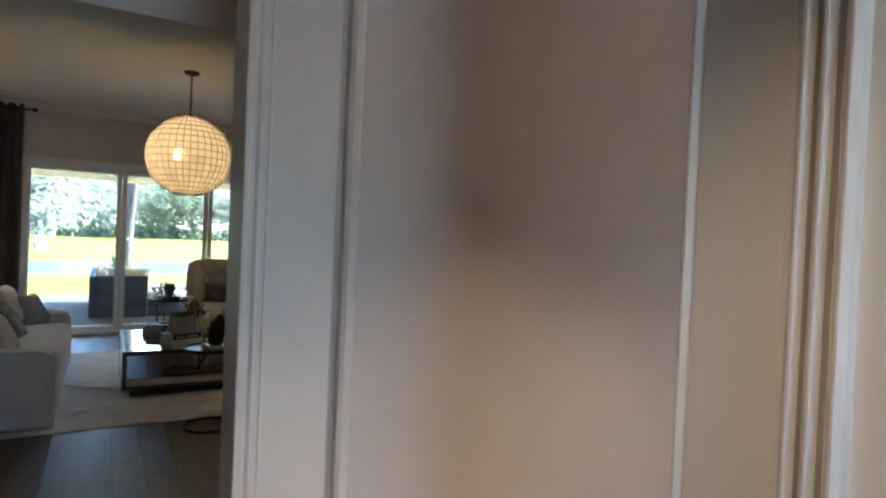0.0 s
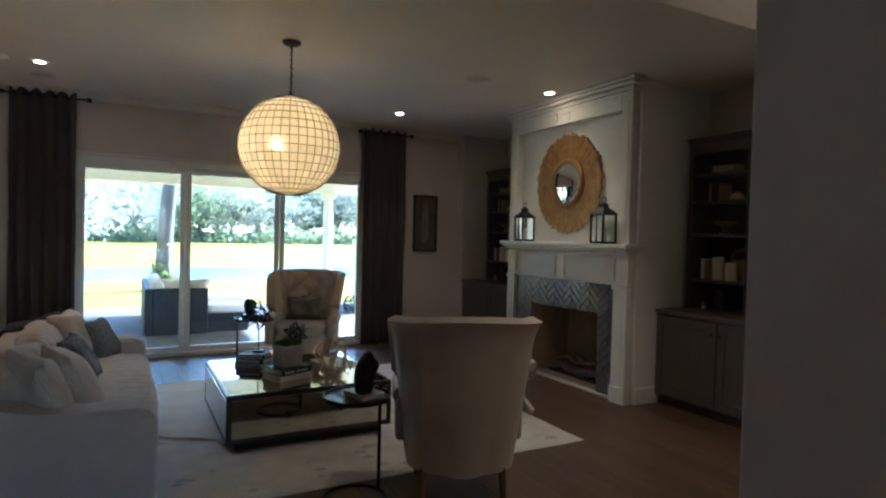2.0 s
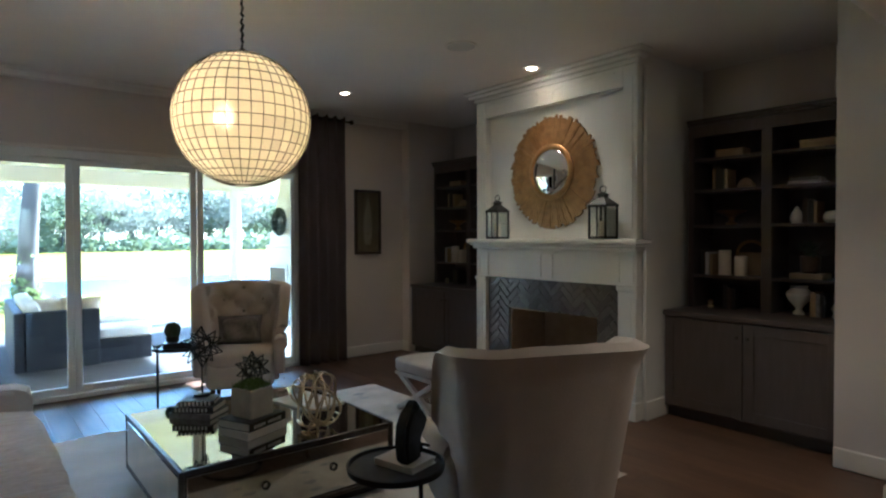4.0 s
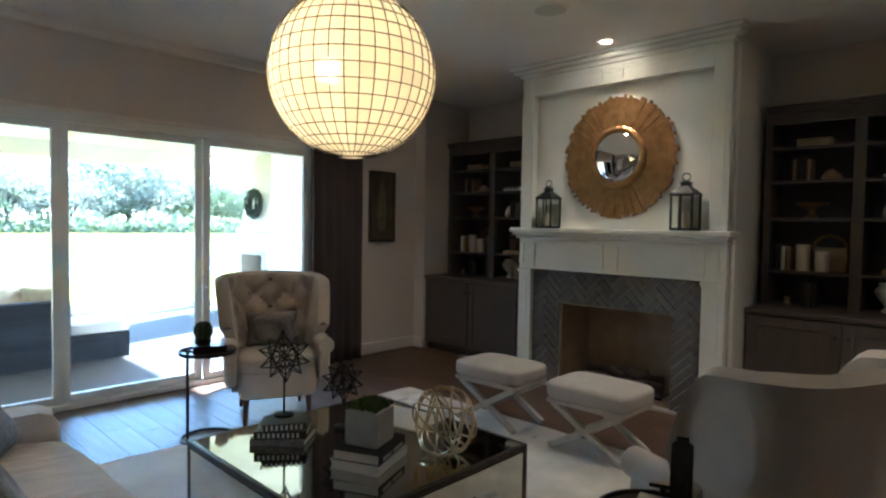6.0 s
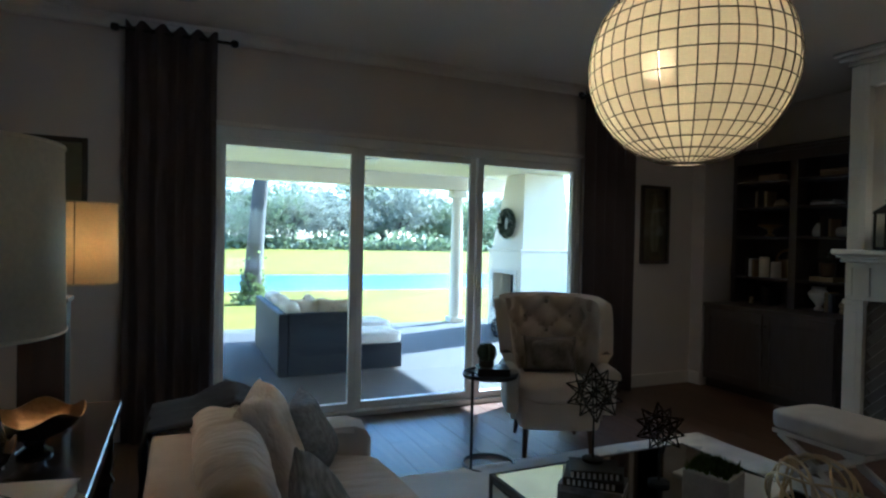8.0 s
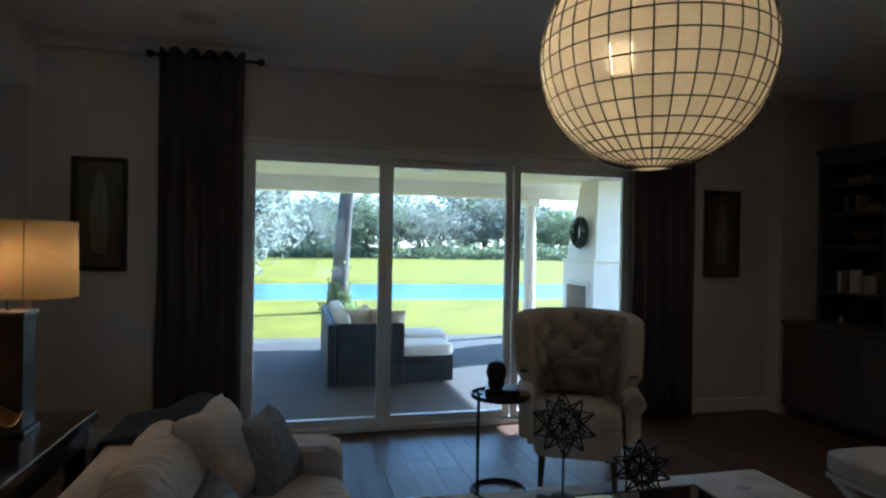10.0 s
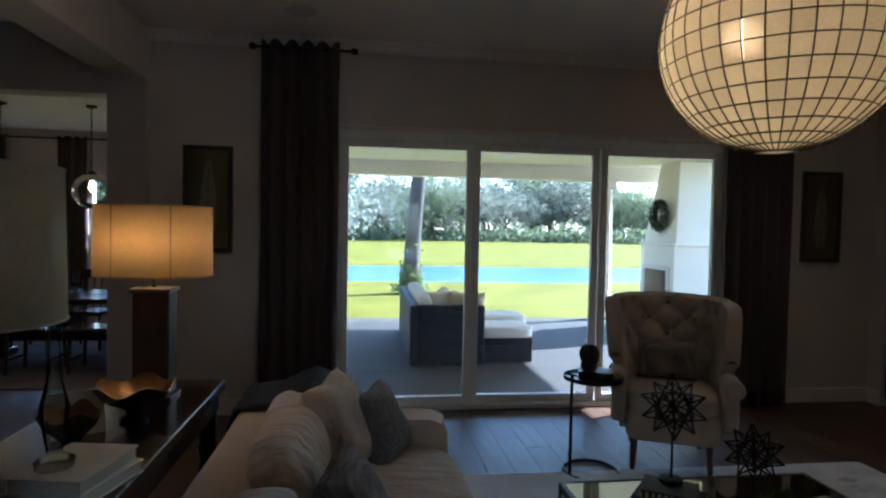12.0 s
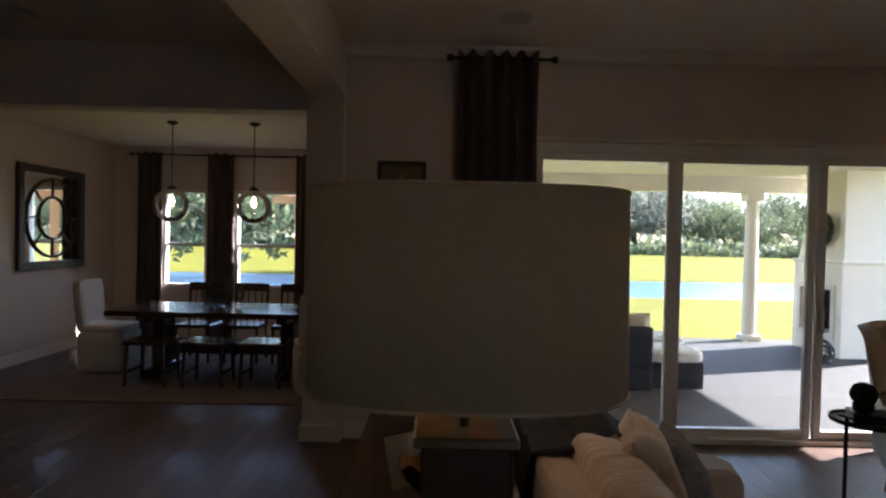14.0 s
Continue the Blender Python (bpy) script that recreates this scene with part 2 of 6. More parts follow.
wbp.inputs["Strength"].default_value = 0.25
wm.node_tree.links.new(wnz.outputs[0], wbp.inputs["Height"])
wm.node_tree.links.new(wbp.outputs[0], wb.inputs["Normal"])
M["water"] = wm
# each shell pane takes its own tone
ct = M["capiz"].node_tree
cr = next(n for n in ct.nodes if n.type == "VALTORGB")
chsv, cmap, cinf = ct.nodes.new("ShaderNodeHueSaturation"), ct.nodes.new("ShaderNodeMapRange"), ct.nodes.new("ShaderNodeObjectInfo")
cmap.inputs[3].default_value, cmap.inputs[4].default_value = 0.84, 1.06
ct.links.new(cinf.outputs["Random"], cmap.inputs[0])
ct.links.new(cmap.outputs[0], chsv.inputs["Value"])
for lk in list(cr.outputs[0].links):
    ct.links.new(chsv.outputs[0], lk.to_socket)
ct.links.new(cr.outputs[0], chsv.inputs["Color"])


# ---------- mesh helpers ----------
def link(name, bm, mat, smooth=False):
    me = bpy.data.meshes.new(name)
    bm.normal_update()
    bm.to_mesh(me)
    bm.free()
    for m in mat if isinstance(mat, (list, tuple)) else (mat,):
        me.materials.append(M[m])
    if smooth:
        me.polygons.foreach_set("use_smooth", [True] * len(me.polygons))
        me.set_sharp_from_angle(angle=radians(38))
    return new(name, me)


def part(name, bm, mat, parent, label="", smooth=False):
    ob = link(name, bm, mat, smooth)
    ob.parent = parent
    if label:
        tagged(ob, label)
    return ob


def thing(name, at, label, category, group="", turn=0.0):
    e = new(name)
    e.empty_display_size = 0.1
    e.matrix_basis = pose(*at, 0, 0, turn)
    return tagged(e, label, category, group)


def structure(name, bm, mat, label, category="", smooth=False):
    return tagged(link(name, bm, mat, smooth), label, category or name.split("_")[0], kind="structure")


def box(x0, x1, y0, y1, z0, z1, bevel=0.0, bm=None, seg=1):
    b = bmesh.new()
    bmesh.ops.create_cube(b, size=1.0, matrix=Matrix.Translation(((x0 + x1) / 2, (y0 + y1) / 2, (z0 + z1) / 2)) @ Matrix.Diagonal((x1 - x0, y1 - y0, z1 - z0, 1)))
    if bevel:
        bmesh.ops.bevel(b, geom=b.edges[:], offset=bevel, segments=seg, affect="EDGES", profile=0.5)
    return join(bm, b) if bm is not None else b


def join(bm, other):
    me = bpy.data.meshes.new("tmp")
    other.to_mesh(me)
    other.free()
    bm.from_mesh(me)
    bpy.data.meshes.remove(me)
    return bm


def lathe(profile, seg=24, bm=None, at=(0, 0, 0), cap=True):
    b = bm if bm is not None else bmesh.new()
    rings = []
    for r, z in profile:
        rings.append([b.verts.new((at[0] + r * math.cos(2 * math.pi * i / seg), at[1] + r * math.sin(2 * math.pi * i / seg), at[2] + z)) for i in range(seg)])
    for a, c in zip(rings, rings[1:]):
        for i in range(seg):
            b.faces.new((a[i], a[(i + 1) % seg], c[(i + 1) % seg], c[i]))
    if cap:
        b.faces.new(rings[0][::-1])
        b.faces.new(rings[-1])
    return b


def tube(points, r, seg=8, bm=None, closed=False, taper=1.0):
    """A round bar along points."""
    b = bm if bm is not None else bmesh.new()
    pts = [Vector(p) for p in points]
    n = len(pts)
    rings = []
    for i, p in enumerate(pts):
        if closed:
            d = pts[(i + 1) % n] - pts[i - 1]
        else:
            d = pts[min(i + 1, n - 1)] - pts[max(i - 1, 0)]
        q = d.to_track_quat("Z", "Y")
        rr = r * (1 + (taper - 1) * i / max(1, n - 1))
        rings.append([b.verts.new(p + q @ Vector((rr * math.cos(2 * math.pi * k / seg), rr * math.sin(2 * math.pi * k / seg), 0))) for k in range(seg)])
    pairs = list(zip(rings, rings[1:])) + ([(rings[-1], rings[0])] if closed else [])
    for a, c in pairs:
        for k in range(seg):
            b.faces.new((a[k], a[(k + 1) % seg], c[(k + 1) % seg], c[k]))
    if not closed:
        b.faces.new(rings[0][::-1])
        b.faces.new(rings[-1])
    return b


def bar(p, q, w, bm=None):
    """A square bar from p to q."""
    p, q = Vector(p), Vector(q)
    b = bmesh.new()
    d = q - p
    m = Matrix.Translation((p + q) / 2) @ d.to_track_quat("Z", "Y").to_matrix().to_4x4() @ Matrix.Diagonal((w, w, d.length, 1))
    bmesh.ops.create_cube(b, size=1.0, matrix=m)
    return join(bm, b) if bm is not None else b


def extrude(outline, depth, m=None):
    """A flat outline in xy, pulled up z by depth, then placed by m."""
    b = bmesh.new()
    lo = [b.verts.new((x, y, 0)) for x, y in outline]
    hi = [b.verts.new((x, y, depth)) for x, y in outline]
    b.faces.new(lo[::-1])
    b.faces.new(hi)
    n = len(outline)
    for i in range(n):
        b.faces.new((lo[i], lo[(i + 1) % n], hi[(i + 1) % n], hi[i]))
    bmesh.ops.recalc_face_normals(b, faces=b.faces[:])
    if m is not None:
        b.transform(m)
    return b


def soft_box(w, d, h, n=10, e=5.0, puff=0.0, m=None, wrinkle=0.0, seed=0):
    """A stuffed block: a superellipsoid of size w, d, h with bulging faces and some folds."""
    b = bmesh.new()
    bmesh.ops.create_cube(b, size=2.0)
    bmesh.ops.subdivide_edges(b, edges=b.edges[:], cuts=n, use_grid_fill=True)
    for v in b.verts:
        c = v.co
        k = (abs(c.x) ** e + abs(c.y) ** e + abs(c.z) ** e) ** (1 / e)
        p = c / k
        s = 1 + puff * (1 - min(1, abs(p.x)) ** 2) * (1 - min(1, abs(p.y)) ** 2) if abs(p.z) > 0.3 else 1
        q = Vector((p.x * w / 2, p.y * d / 2, p.z * h / 2 * s))
        if wrinkle:
            q += wrinkle * Vector((noise.noise(q * 9 + Vector((seed, 0, 0))), noise.noise(q * 9 + Vector((0, seed, 5))), noise.noise(q * 7 + Vector((3, 0, seed)))))
        v.co = q
    if m is not None:
        b.transform(m)
    return b


def pillow(w, h, t, m=None, n=12, seed=0):
    """A square throw pillow standing in xz, with pinched corners and thin edges."""
    b = bmesh.new()
    bmesh.ops.create_cube(b, size=2.0)
    bmesh.ops.subdivide_edges(b, edges=b.edges[:], cuts=n, use_grid_fill=True)
    for v in b.verts:
        x, y, z = v.co
        thick = ((1 - x ** 4) * (1 - z ** 4)) ** 0.6 * 0.5 + 0.03
        pin = 1 - 0.09 * (1 - abs(x)) - 0.0 if abs(z) > 0.6 else 1
        pin2 = 1 - 0.09 * (1 - abs(z)) if abs(x) > 0.6 else 1
        q = Vector((x * w / 2 * pin2, y * t * thick, z * h / 2 * pin))
        q += 0.012 * noise.noise_vector(q * 7 + Vector((seed, seed * 2, 0)))
        v.co = q
    if m is not None:
        b.transform(m)
    return b

# ---------- structure ----------
CEIL = 3.135
NY = 10.13

# floor: dark underlay with planks laid above it
structure("floor", box(-7.2, 5.35, -2.2, 15.0, -0.2, -0.012), "sub", "medium brown wide oak plank floor", "floor")

bm = box(-7.2, 5.35, -2.2, NY + 0.25, CEIL, CEIL + 0.15)
structure("ceiling", bm, "ceiling", "smooth warm white painted ceiling", "ceiling")
structure("ceiling_dining", box(-7.0, -2.0, NY + 0.25, 15.0, 2.95, 3.1), "ceiling", "white dining room ceiling", "ceiling")

# north wall round the sliding door
DX0, DX1, DTOP = -0.66, 2.85, 2.42
bm = box(-2.17, DX0, NY, NY + 0.22, 0, CEIL)
box(DX1, 5.35, NY, NY + 0.22, 0, CEIL, bm=bm)
box(DX0, DX1, NY, NY + 0.22, DTOP, CEIL, bm=bm)
structure("wall_north", bm, "wall", "greige painted wall round the sliding glass door", "wall")
# dining side of the north wall: header over a wide opening
bm = box(-6.6, -2.46, NY, NY + 0.22, 2.62, CEIL)
box(-7.2, -6.6, NY, NY + 0.22, 0, CEIL, bm=bm)
structure("wall_dining_header", bm, "wall", "greige header over the wide dining room opening", "wall")
bm = box(-2.46, -2.17, 10.03, NY + 0.22, 0, 2.73)
structure("pilaster_dining", bm, "wall", "plain greige pilaster carrying the ceiling beam", "pilaster")
bm = box(-2.46, -2.17, 4.42, NY + 0.22, 2.73, CEIL, bevel=0.004)
structure("beam_west", bm, "ceiling", "painted drop beam between living room and kitchen", "beam")
bm = box(-2.46, 4.3, 4.12, 4.42, 2.70, CEIL, bevel=0.004)
structure("beam_south", bm, "ceiling", "painted drop beam between hall and living room", "beam")
bm = box(3.75, 5.35, 4.12, 4.42, 0, 2.70)
box(4.24, 5.35, 4.42, 4.845, 0, CEIL, bm=bm)
structure("wall_pier", bm, "wall", "greige pier beside the built-in bookcase", "wall")
# east side
bm = box(4.39, 5.35, 9.965, NY, 0, CEIL)
structure("wall_northeast", bm, "wall", "greige wall return beside the bookcase", "wall")
structure("wall_east", box(5.2, 5.35, 4.845, 9.965, 0, CEIL), "wall", "greige wall behind the built-in bookcases", "wall")
structure("wall_east_hall", box(4.22, 5.2, -2.2, 4.12, 0, CEIL), "wall", "greige hall wall", "wall")
# closing wall, left open for the added window that lights the hall
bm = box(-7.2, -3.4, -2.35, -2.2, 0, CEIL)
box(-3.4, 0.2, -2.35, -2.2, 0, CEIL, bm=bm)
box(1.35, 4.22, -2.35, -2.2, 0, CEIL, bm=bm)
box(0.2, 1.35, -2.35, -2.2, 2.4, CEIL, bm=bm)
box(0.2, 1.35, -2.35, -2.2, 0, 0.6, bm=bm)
structure("wall_south", bm, "wall", "greige wall closing the hall round an added unseen window", "wall")
structure("wall_west", box(-7.35, -7.2, -2.2, NY, 0, CEIL), "wall", "greige wall closing the kitchen side", "wall")
# hall wall beside the start of the walk
bm = box(0.708, 4.22, 2.57, 2.70, 0, CEIL)
structure("wall_hall", bm, "wall", "beige painted hall wall with cased end", "wall")
bm = box(0.685, 0.706, 2.489, 2.725, 0, 2.99, bevel=0.004)
box(0.7065, 0.7205, 2.494, 2.567, 0, 2.99, 0.0, bm)
box(0.721, 1.0, 2.492, 2.567, 0, 2.99, 0.006, bm)
for x in (0.728, 0.758):
    box(x, x + 0.012, 2.486, 2.494, 0, 2.99, 0.003, bm)
box(1.045, 1.095, 2.505, 2.567, 0, 2.99, 0.014, bm)
structure("trim_hall_casing", bm, "trim", "white moulded casing on the wall end", "trim")
structure("wall_entry", box(1.285, 1.4, -0.665, 1.23, 0, CEIL), "wall", "beige entry wall stub with moulded casing", "wall")
bm = box(1.265, 1.286, 1.07, 1.247, 0, 2.99, 0.006)
box(1.252, 1.286, 1.245, 1.267, 0, 2.99, 0.009, bm)
for y in (1.035, 1.003, 0.967):
    box(1.243, 1.286, y, y + 0.024, 0, 2.99, 0.010, bm)
box(1.275, 1.286, 0.835, 1.069, 0, 2.99, 0.002, bm)
box(1.287, 1.398, 1.231, 1.244, 0, 2.99, 0.002, bm)
structure("trim_entry_casing", bm, "trim", "white stepped casing moulding beside the entry", "trim")
# dining shell
bm = box(-6.60, -6.45, NY + 0.22, 14.9, 0, 2.95)
structure("wall_dining_west", bm, "wall", "greige dining room wall with the mirror", "wall")
W1, W2, WZ0, WZ1 = (-5.72, -5.02), (-4.60, -3.61), 0.78, 2.30
bm = box(-6.60, W1[0], 14.6, 14.8, 0, 2.95)
box(W1[1], W2[0], 14.6, 14.8, 0, 2.95, bm=bm)
box(W2[1], -2.0, 14.6, 14.8, 0, 2.95, bm=bm)
for a, b_ in (W1, W2):
    box(a, b_, 14.6, 14.8, 0, WZ0, bm=bm)
    box(a, b_, 14.6, 14.8, WZ1, 2.95, bm=bm)
structure("wall_dining_north", bm, "wall", "greige dining wall with two windows", "wall")
structure("wall_dining_east", box(-2.05, -1.9, NY + 0.22, 14.8, -0.1, 3.0), "stucco", "cream stucco wall of the dining room", "wall")

# crown and base trim
def run_trim(name, segs, z0, z1, out, label):
    b = bmesh.new()
    for x0, x1, y0, y1 in segs:
        box(x0, x1, y0, y1, z0, z1, 0.008, b)
        if z0 > 1:
            grow = 0.45 * out
            box(x0 - (grow if x1 - x0 < y1 - y0 else 0), x1, y0 - (grow if x1 - x0 > y1 - y0 else 0), y1, z1 - 0.03, z1 - 0.001, 0.006, b)
    return structure(name, b, "trim", label, "trim")


run_trim("baseboard", [(-2.15, -0.72, 10.112, 10.13), (2.92, 4.39, 10.112, 10.13), (4.372, 4.39, 9.97, 10.112), (3.73, 3.75, 4.10, 4.44), (3.75, 4.22, 4.42, 4.44), (4.22, 4.24, 4.44, 4.845), (3.75, 4.22, 4.10, 4.12), (-2.48, -2.46, 10.01, 10.13), (-2.46, -2.15, 10.01, 10.03), (-2.17, -2.15, 10.03, 10.11), (-6.45, -6.43, 10.4, 14.6)], 0, 0.14, 0.02, "white painted baseboard")
run_trim("trim_crown", [(-2.17, 4.39, 10.06, 10.13), (4.33, 4.39, 9.97, 10.06)], 3.05, CEIL, 0.07, "white painted crown moulding")

# ---------- sliding glass door ----------
def sliding_door():
    d = thing("door_1", (0, 0, 0), "white vinyl three-panel sliding glass door", "door")
    d["kind"] = "structure"
    y0, y1 = 10.145, 10.27
    fr = box(DX0, DX1, y0, y1, 2.34, DTOP, 0.004)
    box(DX0, DX0 + 0.05, y0, y1, 0.0, 2.34, 0.004, fr)
    box(DX1 - 0.05, DX1, y0, y1, 0.0, 2.34, 0.004, fr)
    box(DX0, DX1, y0 - 0.02, y1, 0.0, 0.045, 0.004, fr)
    part("door_frame", fr, "vinyl", d)
    xs = [(-0.61, 0.5), (0.505, 1.665), (1.67, 2.80)]
    for i, (a, b_) in enumerate(xs):
        yy = 10.16 + 0.03 * (i % 2)
        l = 0.03 if i == 0 else 0.062
        r = 0.06 if i < 2 else 0.035
        s = box(a, a + l, yy, yy + 0.05, 0.047, 2.338, 0.004)
        box(b_ - r, b_, yy, yy + 0.05, 0.047, 2.338, 0.004, s)
        box(a + l, b_ - r, yy, yy + 0.05, 2.275, 2.338, 0.004, s)
        box(a + l, b_ - r, yy, yy + 0.05, 0.047, 0.112, 0.004, s)
        sash = part("panel_frame", s, "vinyl", d)
        g = part("pane", box(a + l - 0.005, b_ - r + 0.005, yy + 0.022, yy + 0.028, 0.107, 2.28), "glass", sash)
        g.visible_shadow = False
        if i == 2:
            part("handle", box(a + 0.02, a + 0.045, yy - 0.04, yy, 0.92, 1.12, 0.006), "vinyl", sash)


sliding_door()
bm = box(DX0 - 0.03, DX1 + 0.03, 10.115, 10.145, DTOP, DTOP + 0.035, 0.006)
box(DX0 - 0.03, DX0, 10.115, 10.145, 0.0, DTOP, 0.004, bm)
box(DX1, DX1 + 0.03, 10.115, 10.145, 0.0, DTOP, 0.004, bm)
structure("trim_door", bm, "trim", "narrow white casing round the sliding door", "trim")


# ---------- curtains ----------
def curtain(name, x0, x1, y, z0, z1, folds, label, group, depth=0.055, parent=None):
    n = folds * 10
    b = bmesh.new()
    rows = []
    levels = 14
    for j in range(levels + 1):
        f = j / levels
        z = z0 + (z1 - z0) * f
        row = []
        for i in range(n + 1):
            u = i / n
            k = 0.55 + 0.45 * (1 - f) if f > 0.9 else 1.0
            amp = depth * (0.75 + 0.35 * noise.noise(Vector((u * 5, f * 1.5, x0))))
            ph = 2 * math.pi * folds * u + 0.6 * noise.noise(Vector((u * 3, f * 2, y)))
            top = 0.022 * math.cos(ph) if j == levels else 0
            row.append(b.verts.new((x0 + (x1 - x0) * u + 0.012 * noise.noise(Vector((u * 9, f * 3, 2))), y + amp * math.sin(ph), z + top)))
        rows.append(row)
    for a, c in zip(rows, rows[1:]):
        for i in range(n):
            b.faces.new((a[i], a[i + 1], c[i + 1], c[i]))
    ob = link(name, b, "curtain", True)
    s = ob.modifiers.new("thick", "SOLIDIFY")
    s.thickness = 0.004
    return tagged(ob, label, "curtain", group)


def curtain_rod(x0, x1, y, z, wall_y, label):
    r = thing("curtain_rod", (x0, y, z), label, "curtain rod", "curtain rods")
    part("rod", tube([(0, 0, 0), (x1 - x0, 0, 0)], 0.012), "black", r)
    for x in (0, x1 - x0):
        part("finial", lathe([(0.004, -0.028), (0.026, -0.02), (0.03, 0), (0.026, 0.02), (0.004, 0.028)], 14, at=(x, 0, 0)), "black", r, smooth=True)
    part("bracket", box(0.09, 0.11, 0, wall_y - y, -0.01, 0.01, 0.003), "black", r)


for a, b_, rx0, rx1 in ((-1.28, -0.66, -1.35, -0.54), (2.79, 3.43, 2.72, 3.52)):
    curtain("curtain", a, b_, 10.0, 0.015, 3.07, 5, "floor-length charcoal brown grommet curtain", "living room curtains")
    curtain_rod(rx0, rx1, 10.0, 3.025, NY, "short black iron curtain rod with ball finials")
for a, b_ in ((-6.05, -5.67), (-4.98, -4.57), (-3.62, -3.25)):
    curtain("curtain", a, b_, 14.5, 0.02, 2.84, 3, "dark brown dining room curtain panel", "dining curtains", 0.04)
curtain_rod(-6.15, -3.1, 14.5, 2.82, 14.6, "long black dining room curtain rod")


def window(name, x0, x1, z0, z1, y, label):
    w = thing(name, (x0, y, z0), label, "window")
    w["kind"] = "structure"
    W, H = x1 - x0, z1 - z0
    f = box(0, 0.05, 0, 0.12, 0, H, 0.003)
    box(W - 0.05, W, 0, 0.12, 0, H, 0.003, f)
    box(0.05, W - 0.05, 0, 0.12, H - 0.05, H, 0.003, f)
    box(0.05, W - 0.05, 0, 0.12, 0, 0.05, 0.003, f)
    part("window_frame", f, "vinyl", w)
    part("meeting_rail", box(0.05, W - 0.05, 0.02, 0.08, H * 0.42, H * 0.42 + 0.05, 0.003), "vinyl", w)
    for za, zb in ((0.05, H * 0.42), (H * 0.42 + 0.05, H - 0.05)):
        p = part("pane", box(0.05, W - 0.05, 0.048, 0.054, za, zb), "glass", w)
        p.visible_shadow = False


window("window_1", *W1, WZ0, WZ1, 14.63, "white double-hung dining room window")
# window_3 is unseen, added to let sky light into the hall
window("window_3", 0.2, 1.35, 0.6, 2.4, -2.34, "added unseen window lighting the hall behind the walk")
window("window_2", *W2, WZ0, WZ1, 14.63, "white double-hung dining room window")


# ---------- ceiling fixtures ----------
def downlight(x, y, z=CEIL, power=14.0):
    d = thing("recessed_downlight", (x, y, z), "white trimmed recessed ceiling downlight, lit", "downlight", "downlights")
    part("trim_ring", lathe([(0.082, 0.0), (0.080, -0.008), (0.05, -0.01), (0.042, 0.004)], 28, cap=False), "trim", d, smooth=True)
    part("lens", lathe([(0.041, -0.0045), (0.041, -0.003)], 24), "led", d, "glowing warm lens")
    l = new("downlight_lamp", bpy.data.lights.new("downlight_lamp", "SPOT"))
    l.data.energy, l.data.spot_size, l.data.spot_blend, l.data.color, l.data.shadow_soft_size = power, radians(95), 0.7, (1.0, 0.72, 0.42), 0.05
    l.matrix_world = look((x, y, z - 0.03), (x, y, 0))


for x, y, p in ((3.80, 7.18, 3.2), (2.91, 9.09, 1.2), (-0.89, 8.89, 1.0), (2.92, 5.23, 3.4)):
    downlight(x, y, CEIL, p)
# next three are unseen, added to brighten and warm the hall walls
downlight(1.7, 1.0, CEIL, 16.0)
downlight(3.1, 1.0, CEIL, 8.0)
downlight(0.15, 0.75, CEIL, 10.0)
downlight(2.6, 3.4, CEIL, 3.5)
downlight(-4.6, 10.75, 2.95, 0.5)
downlight(-3.5, 10.75, 2.95, 0.5)


def speaker(x, y):
    s = thing("ceiling_speaker", (x, y, CEIL), "round off-white flush ceiling speaker", "speaker", "ceiling speakers")
    part("rim", lathe([(0.135, 0.0), (0.134, -0.006), (0.118, -0.008), (0.116, -0.005)], 36, cap=False), "trim", s, smooth=True)
    part("grille", lathe([(0.116, -0.006), (0.116, -0.001)], 32), "spk", s)


speaker(2.88, 7.12)
speaker(-0.92, 9.45)


def vent(x, y, z, w, d):
    v = thing("ceiling_vent", (x, y, z), "white slatted rectangular ceiling vent", "vent", "ceiling vents")
    part("backing", box(-w / 2 + 0.02, w / 2 - 0.02, -d / 2 + 0.02, d / 2 - 0.02, -0.004, -0.001), "black", v)
    f = box(-w / 2, w / 2, -d / 2, -d / 2 + 0.025, -0.012, 0, 0.002)
    box(-w / 2, w / 2, d / 2 - 0.025, d / 2, -0.012, 0, 0.002, f)
    box(-w / 2, -w / 2 + 0.025, -d / 2 + 0.025, d / 2 - 0.025, -0.012, 0, 0.002, f)
    box(w / 2 - 0.025, w / 2, -d / 2 + 0.025, d / 2 - 0.025, -0.012, 0, 0.002, f)
    part("frame", f, "trim", v)
    for i in range(6):
        yy = -d / 2 + 0.03 + (d - 0.06) * (i + 0.5) / 6
        part("slat", box(-w / 2 + 0.025, w / 2 - 0.025, yy - 0.006, yy + 0.006, -0.01, -0.005), "trim", v)


vent(-1.28, 8.89, CEIL, 0.30, 0.15)
vent(-4.46, 9.57, CEIL, 0.36, 0.2)


